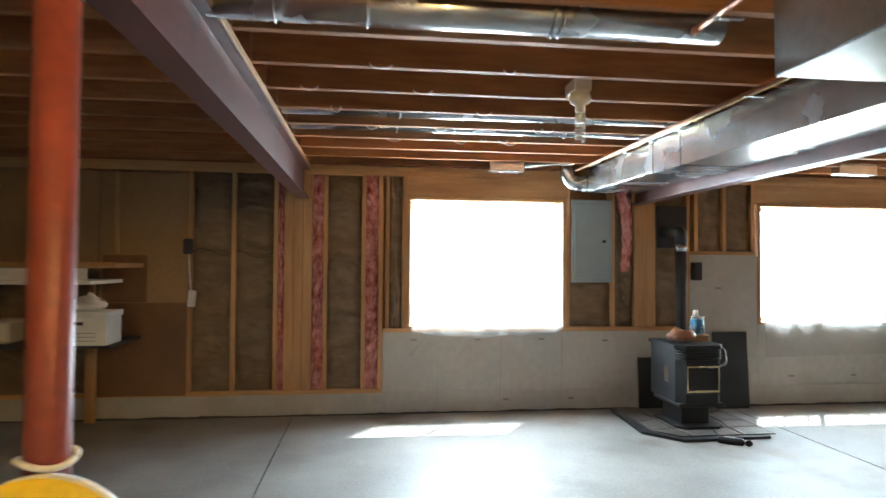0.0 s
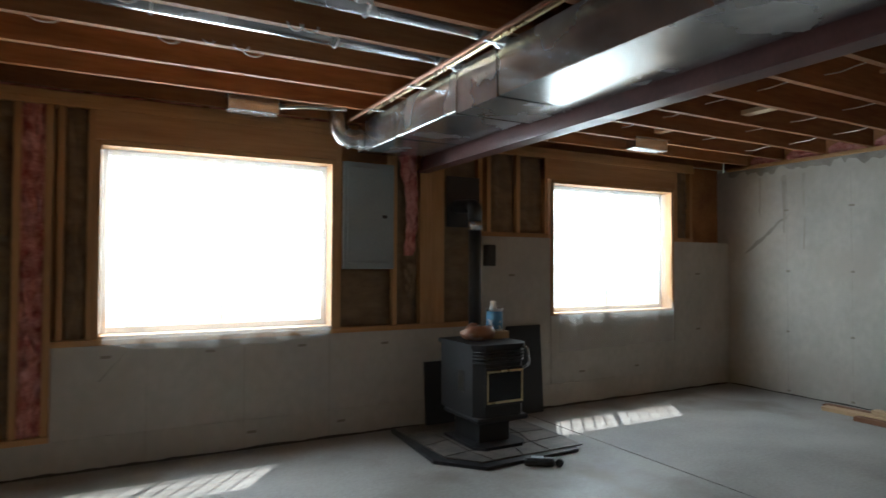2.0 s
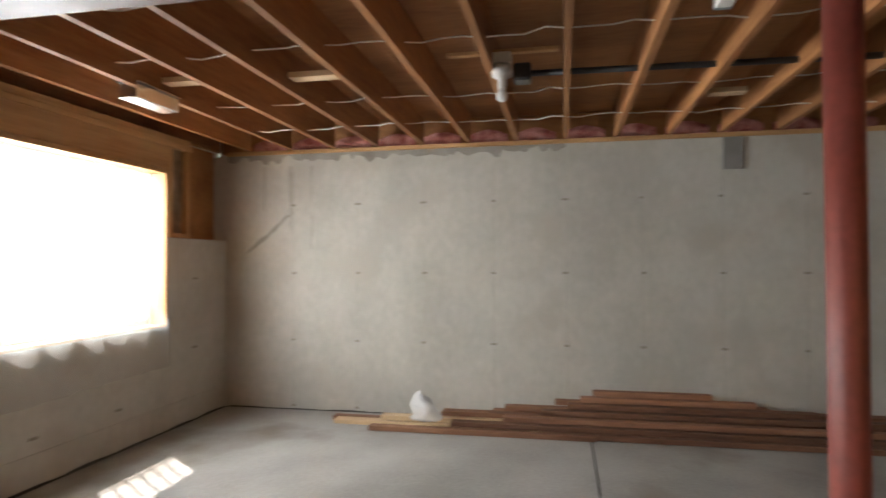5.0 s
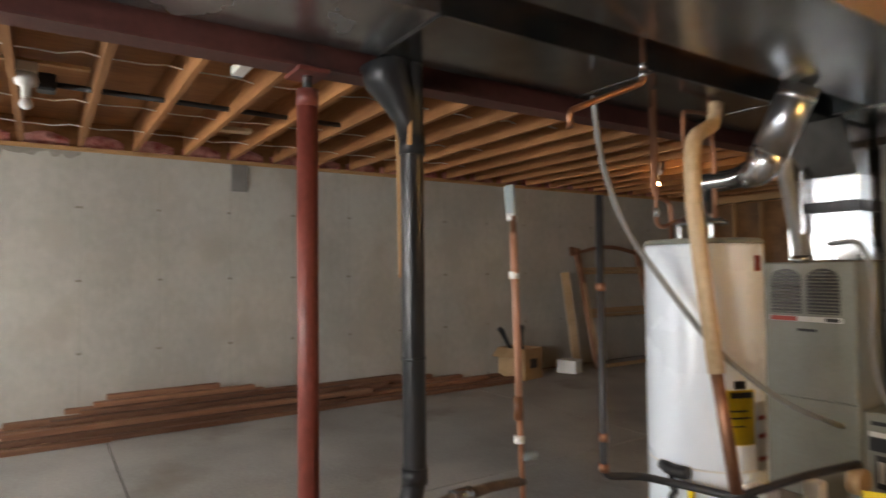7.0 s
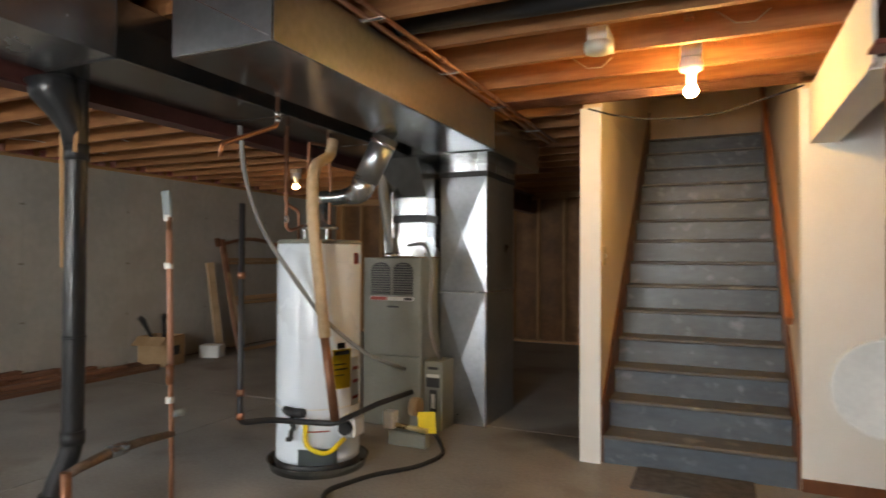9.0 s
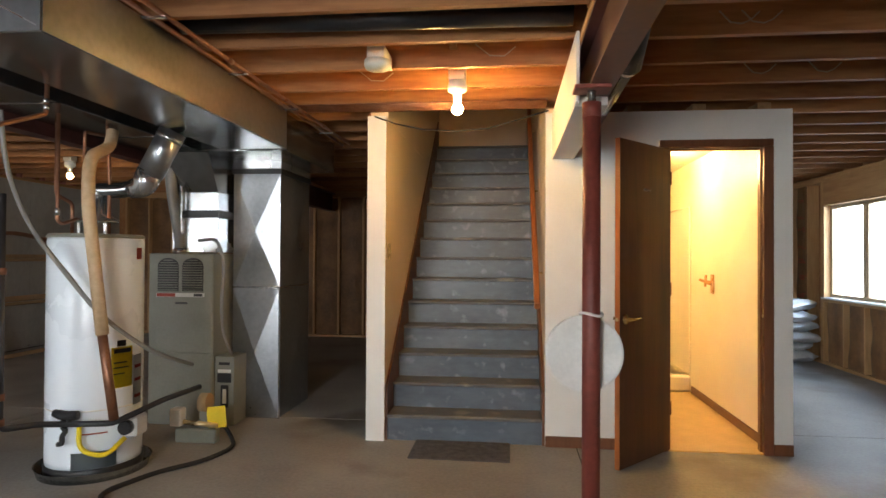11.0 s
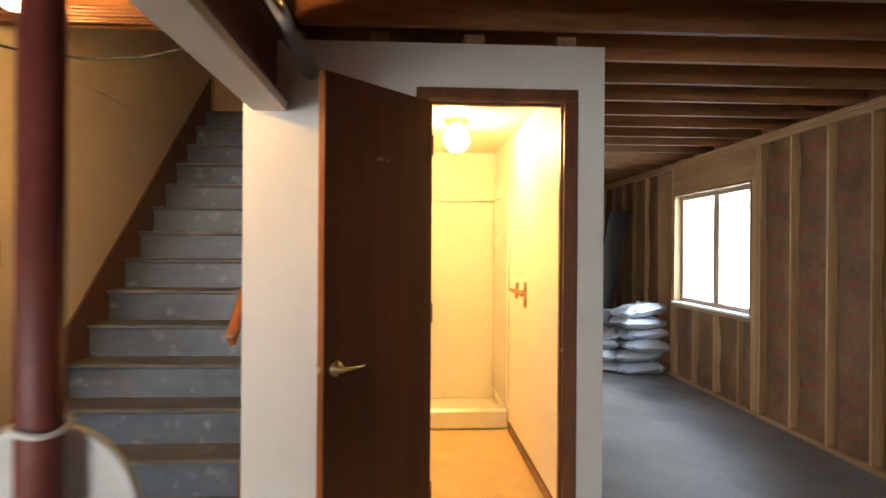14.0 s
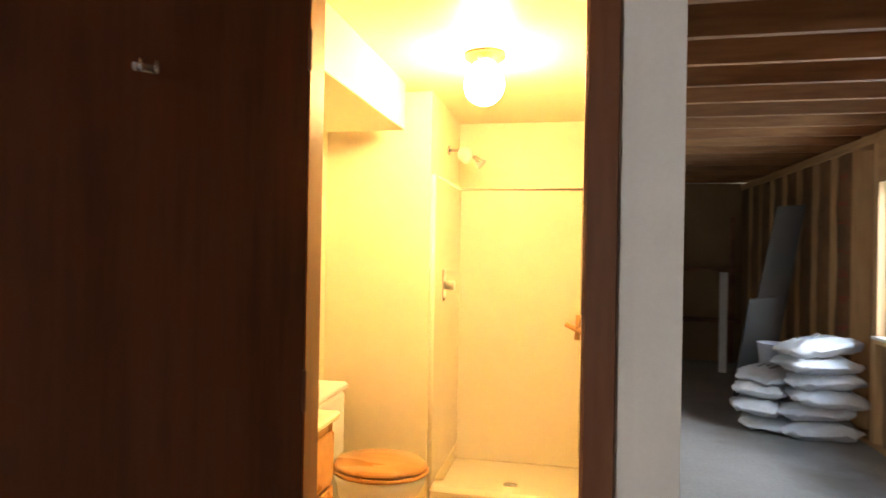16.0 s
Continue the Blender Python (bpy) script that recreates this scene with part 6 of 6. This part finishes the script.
part("corner_post", tubed([(-0.603, -1.64, 0.17), (-0.603, -1.64, 1.80)], 0.02, 12), FIBRE, shower)
part("drain", turned(bmesh.new(), [(0.04, 0.0555), (0.04, 0.059), (0.0, 0.06)], -1.0, -2.05, 18), GALV, shower)
built("wall_shower_side", boxed(-0.5995, -0.0275, -2.44, -1.60, 0.0085, 2.235), BATH_WALL, "cream wall beside the shower stall", "wall")
head = part("shower_arm", tubed(bent([(-0.601, -2.05, 2.0), (-0.68, -2.06, 2.0), (-0.76, -2.075, 1.955)], 0.03), 0.009, 10), GALV, shower, "chrome shower arm")
part("rose", tubed([(-0.755, -2.074, 1.96), (-0.80, -2.08, 1.915)], [0.012, 0.034], 16), GALV, head)
part("flange", tubed([(-0.6005, -2.05, 2.0), (-0.608, -2.05, 2.0)], 0.028, 16), GALV, head)
part("white_puff", sheet(14, 8, lambda u, v: (-0.70 + 0.045 * math.sin(math.pi * v) * math.cos(2 * math.pi * u), -2.06 + 0.045 * math.sin(math.pi * v) * math.sin(2 * math.pi * u), 1.975 + 0.05 * math.cos(math.pi * v) * (1 + 0.3 * noise.noise((6 * u, 5 * v, 1))))), PLASTIC, head, "pale mesh puff")
valve = part("valve_plate", shift(boxed(-0.003, 0.003, -0.04, 0.04, -0.09, 0.09, bevel=0.002), pose(-0.6205, -1.90, 1.21)), GALV, shower, "chrome valve plate")
part("knob", tubed([(-0.624, -1.90, 1.21), (-0.68, -1.90, 1.21)], [0.022, 0.028], 16), GALV, valve)
holder = thing("paper_holder", (-1.40, -1.0, 1.1), "brass-coloured towel hook bracket on the wall", "bracket")
part("plate", boxed(-1.4035, -1.392, -1.03, -0.96, 1.00, 1.165, bevel=0.004), OAK, holder)
part("arm", tubed(bent([(-1.392, -0.995, 1.09), (-1.345, -1.02, 1.10), (-1.30, -1.035, 1.12)], 0.03), [0.022, 0.018, 0.015, 0.012, 0.012, 0.012, 0.012], 10), OAK, holder)
part("cross_arm", tubed([(-1.345, -1.02, 1.06), (-1.35, -1.01, 1.16)], 0.011, 10), OAK, holder)
toilet = thing("toilet", (-0.45, -1.25, 0), "white toilet with a varnished oak seat", "toilet")
TX, TY = -0.47, -1.22


def oval(rx, ry, z, x=TX, n=28):
    return [(x + rx * math.cos(2 * math.pi * k / n), TY + ry * math.sin(2 * math.pi * k / n), z) for k in range(n)]


def stacked(rings):
    bm = bmesh.new()
    rows = [[bm.verts.new(p) for p in ring] for ring in rings]
    for a, b in zip(rows, rows[1:]):
        for k in range(len(a)):
            bm.faces.new((a[k], a[(k + 1) % len(a)], b[(k + 1) % len(a)], b[k])).smooth = True
    bm.faces.new(rows[0][::-1]), bm.faces.new(rows[-1])
    return bm


part("bowl", stacked([oval(0.15, 0.10, 0.0085, TX + 0.06), oval(0.14, 0.095, 0.10, TX + 0.06), oval(0.17, 0.13, 0.22, TX + 0.03), oval(0.21, 0.17, 0.34), oval(0.222, 0.18, 0.388)]), WHITE, toilet)
part("seat", stacked([oval(0.225, 0.183, 0.389), oval(0.23, 0.187, 0.398), oval(0.225, 0.183, 0.408)]), OAK, toilet, "oak seat ring")
part("lid", stacked([oval(0.215, 0.173, 0.4085), oval(0.222, 0.18, 0.415), oval(0.205, 0.165, 0.432), oval(0.12, 0.09, 0.437)]), OAK, toilet, "oak lid")
part("tank", boxed(-0.215, -0.03, -1.44, -1.0, 0.37, 0.70, bevel=0.02), WHITE, toilet)
part("tank_lid", boxed(-0.225, -0.0285, -1.45, -0.99, 0.7005, 0.735, bevel=0.01), WHITE, toilet)
part("bridge", boxed(-0.30, -0.05, -1.32, -1.12, 0.0085, 0.369, bevel=0.02), WHITE, toilet)
vanity = thing("vanity", (-0.26, -0.3, 0), "small oak vanity with a cream top", "vanity")
part("cabinet", boxed(-0.46, -0.03, -0.655, 0.10, 0.0085, 0.775, bevel=0.004), OAK, vanity)
part("top", boxed(-0.485, -0.0285, -0.67, 0.104, 0.7755, 0.805, bevel=0.008), FIBRE, vanity)
part("side_splash", boxed(-0.40, -0.0285, -0.669, -0.648, 0.8055, 0.90, bevel=0.004), FIBRE, vanity)
for z0, z1 in ((0.56, 0.74), (0.06, 0.54)):
    for y0, y1 in ((-0.63, -0.29), (-0.27, 0.08)):
        part("front", boxed(-0.476, -0.4605, y0, y1, z0, z1, bevel=0.004), OAK, vanity)

# ---- west end: sacks and leaning boards ----
def sack(place, turn, seed, length=0.56, width=0.38, high=0.135, tilt=0):
    def at(u, v):
        a, b = 2 * math.pi * u, math.pi * v
        sx = math.copysign(abs(math.cos(a)) ** 0.55, math.cos(a)) * math.sin(b) ** 0.45
        sy = math.copysign(abs(math.sin(a)) ** 0.55, math.sin(a)) * math.sin(b) ** 0.45
        r = 1 + 0.16 * noise.noise((3 * math.cos(a) + seed, 3 * math.sin(a), 2 * v))
        puff = (1 - 0.72 * max(abs(sx), abs(sy)) ** 3) * (1 + 0.3 * noise.noise((2 * sx + seed, 2 * sy, 5)))
        crease = 0.03 * noise.noise((7 * sx + seed, 7 * sy, seed))
        return (length / 2 * sx * r, width / 2 * sy * r, high / 2 * -math.cos(b) * puff * 1.05 + crease)
    bm = sheet(36, 14, at)
    bmesh.ops.remove_doubles(bm, verts=bm.verts[:], dist=0.002)
    s = thing("sack", place, "plump white plastic sack of pellets in a pile", "sack", "pellet sacks")
    q = random.Random(seed + 77)
    m = pose(place[0] + q.uniform(-0.03, 0.03), place[1] + q.uniform(-0.03, 0.03), place[2] + high / 2, tilt + q.uniform(-4, 4), tilt * 0.6 + q.uniform(-5, 5), turn + q.uniform(-10, 10))
    part("bag", shift(bm, m), SACKWHITE, s)
    if seed % 3 != 1:
        bars = bmesh.new()
        for q, (x0, x1, y) in enumerate(((-0.14, 0.10, 0.03), (-0.12, 0.05, -0.02), (-0.10, 0.12, -0.06))):
            box(bars, x0, x1, y, y + 0.018, high / 2 * 0.97, high / 2 * 1.04 + 0.004)
        part("print", shift(bars, m), PANEL_GREY, s, "grey printed lines")
    return s


n = 0
for lay in range(5):
    sack((-3.25 + 0.03 * math.sin(2 * lay), -3.78 + 0.02 * math.cos(3 * lay), 0.125 * lay), 6 * math.sin(lay * 2.1), n)
    n += 1
for lay in range(4):
    sack((-2.93 + 0.04 * math.sin(1.3 * lay), -4.03 + 0.02 * math.cos(lay), 0.12 * lay), 62 + 9 * math.sin(lay * 1.7), n, 0.60, 0.40)
    n += 1
sack((-3.20, -3.80, 0.625), 12, 20, 0.58, 0.40, 0.15, 5)
pail = thing("pail", (-3.0, -4.14, 0.49), "small white plastic pail on the sacks", "pail")
part("tub", turned(bmesh.new(), [(0.085, 0.49), (0.105, 0.665), (0.110, 0.668), (0.110, 0.675), (0.10, 0.672), (0.082, 0.51), (0.0, 0.51)], -3.00, -4.14, 24), PANELPALE, pail)
part("wire_handle", tubed([(-3.00 + 0.112 * math.cos(a), -4.14 + 0.03, 0.66 - 0.06 * math.sin(a)) for a in (k * math.pi / 8 for k in range(9))], 0.003, 6), GALV, pail)
for x0, x1, xt0, xt1, y, h, lab in ((-3.19, -2.90, -3.50, -3.25, -4.86, 1.90, "tall dark grey panel leaning on the stud wall"), (-3.10, -2.84, -3.22, -2.98, -4.72, 1.02, "short dark grey panel leaning on the taller one")):
    bm = prism(bmesh.new(), [(x0, 0.004), (x1, 0.004), (xt1, h - 0.02), (xt0, h)], "y", y - 0.012, y + 0.012)
    single("dark_board", bm, PANEL_DARK, lab, "board", "leaning dark boards")
single("white_post", boxed(-3.18, -3.10, -6.40, -6.34, 0.0, 1.2, bevel=0.004), PLASTIC, "white wooden post standing in the dark corner", "post")
far = thing("far_shelves", (-2.9, -6.9, 0), "rough wooden shelves in the dark far corner", "shelf")
for z in (0.55, 1.20):
    part("board", boxed(-3.45, -1.6, -7.15, -6.75, z, z + 0.03), OLD_WOOD, far)
for x in (-3.4, -2.5, -1.65):
    part("upright", boxed(x - 0.03, x + 0.03, -7.1, -7.06, 0.0, 1.9), OLD_WOOD, far)
part("back_sheet", boxed(-3.40, -1.7, -7.19, -7.17, 1.30, 2.2), HARDBOARD, far)

# ---- east side: lumber and the far corner ----
rng = random.Random(21)
LEVELS = ((6.50, 0.0, 4.95, 3.2), (6.52, 0.0, 3.6, -0.9), (6.66, 0.0, 5.3, 1.6), (6.76, 0.0, 5.35, 0.9), (6.87, 0.0, 4.4, -1.2), (6.64, 0.0, 1.5, -1.1), (6.76, 0.0, 0.8, -0.9),
          (6.58, 0.042, 4.3, 1.2), (6.68, 0.042, 4.9, 1.4), (6.80, 0.042, 4.6, 1.0), (6.90, 0.042, 4.2, -0.4), (6.68, 0.042, 1.3, -0.6), (6.62, 0.084, 3.9, 0.9), (6.73, 0.084, 4.4, 1.9), (6.84, 0.084, 4.0, 0.6), (6.92, 0.084, 3.3, 0.0),
          (6.72, 0.126, 3.6, 1.1), (6.82, 0.126, 3.9, 1.7), (6.92, 0.126, 2.6, 0.4), (6.78, 0.168, 3.4, 1.6), (6.89, 0.168, 3.5, 1.9), (6.84, 0.21, 3.3, 2.0), (6.90, 0.25, 3.2, 2.3))
for i, (x, z, ya, yb) in enumerate(LEVELS):
    w = rng.uniform(0.040, 0.050)
    m = pose(x, (ya + yb) / 2, z, rng.uniform(-1, 1) * 0.15, rng.uniform(-2, 2), rng.uniform(-0.5, 0.5))
    pale = i in (2, 8)
    single("lumber_board", shift(boxed(-w, w, -(ya - yb) / 2, (ya - yb) / 2, 0.001, 0.039, bevel=0.003), m), PALE_WOOD if pale else OLD_WOOD, "pale new board in the lumber pile" if pale else "weathered brown board in the lumber pile on the floor", "board", "lumber pile")
single("plastic_bag", sheet(30, 18, lambda u, v: (6.50 + 0.08 * math.sin(math.pi * v) ** 0.6 * (1 - 0.55 * v) * math.cos(2 * math.pi * u) * (1 + 0.8 * noise.noise((4 * u, 5 * v, 5))), 4.48 + 0.14 * math.sin(math.pi * v) ** 0.6 * (1 - 0.5 * v) * math.sin(2 * math.pi * u) * (1 + 0.7 * noise.noise((5 * u, 4 * v, 9))) + 0.05 * v, 0.085 + 0.20 * (1 - math.cos(math.pi * v)) / 2 * (1 + 0.5 * noise.noise((5 * u, 2, 3))))), SHEERBAG, "crumpled clear plastic bag on the boards", "plastic bag")
carton = thing("carton", (6.72, -1.30, 0), "open brown cardboard carton by the concrete wall", "carton")
C = pose(6.73, -1.14, 0, 0, 0, 12)
for a in ((-0.20, 0.20, -0.17, -0.163, 0, 0.36), (-0.20, 0.20, 0.163, 0.17, 0, 0.36), (-0.20, -0.193, -0.1625, 0.1625, 0, 0.36), (0.193, 0.20, -0.1625, 0.1625, 0, 0.36), (-0.19, 0.19, -0.16, 0.16, 0, 0.008)):
    part("side", shift(boxed(*a), C), CARD, carton)
part("flap", shift(boxed(-0.20, 0.20, 0, 0.15, -0.003, 0.003), C @ pose(0, 0.171, 0.36, -40, 0, 0)), CARD, carton)
part("print", shift(boxed(-0.2022, -0.2005, -0.07, 0.07, 0.13, 0.24), C), BLACK, carton)
for pts in (((6.74, -1.20, 0.03), (6.72, -0.93, 0.44), (6.72, -0.86, 0.56), (6.73, -0.82, 0.60)), ((6.80, -1.24, 0.03), (6.81, -1.24, 0.50), (6.81, -1.24, 0.58), (6.81, -1.23, 0.60))):
    single("black_tool", tubed(pts, [0.02, 0.024, 0.036, 0.030], 10), BLACK, "black-handled tool sticking out of the carton", "tool", "tools in carton")
single("small_carton", shift(boxed(-0.13, 0.13, -0.10, 0.10, 0.0, 0.16, bevel=0.004), pose(6.62, -1.85, 0.0005, 0, 0, 20)), PLASTIC, "small white box on the floor", "box")
frame_ob = thing("bed_frame", (6.6, -2.9, 0), "old wooden headboard with arched top leaning on the concrete wall", "headboard")
L = pose(6.57, -2.27, 0.001, 0, 0, -90) @ Matrix.Rotation(radians(-13), 4, "X")
for x0 in (0.0, 1.22):
    part("post", shift(boxed(x0, x0 + 0.09, -0.03, 0.03, 0, 1.60, bevel=0.010), L), OLD_WOOD, frame_ob)
    part("worn_edge", shift(boxed(x0 + 0.03, x0 + 0.088, -0.0325, -0.0305, 0.06, 1.12, bevel=0.0), L), PALE_WOOD, frame_ob, "pale worn edge")
for z0, z1, d in ((1.245, 1.28, 0.024), (1.29, 1.335, 0.018), (0.66, 0.70, 0.024), (0.71, 0.78, 0.018), (0.0, 0.05, 0.02)):
    part("rail", shift(boxed(0.0905, 1.2195, -d, d, z0, z1, bevel=0.005), L), CARD, frame_ob)
arc = [(0.0905 + 1.129 * k / 16, 1.565 + 0.085 * math.sin(math.pi * k / 16)) for k in range(17)]
part("arched_top", shift(prism(bmesh.new(), arc + [(x, z - 0.045) for x, z in reversed(arc)], "y", -0.018, 0.018), L), OLD_WOOD, frame_ob)
part("corner_block", shift(boxed(-0.06, 0.0, -0.02, 0.03, 1.50, 1.62, bevel=0.006), L), BROWN_WOOD, frame_ob)
single("leaning_board", shift(boxed(-0.06, 0.06, -0.012, 0.012, 0, 1.25, bevel=0.003), pose(6.72, -2.10, 0.001, 3, 6, 80)), PALE_WOOD, "pale board leaning beside the bed frame", "board", "boards by the bed frame")
single("wall_patch", boxed(6.985, 6.9975, 2.02, 2.17, 2.06, 2.316), CONDUIT_GREY, "grey board scrap at the top of the concrete wall", "board")
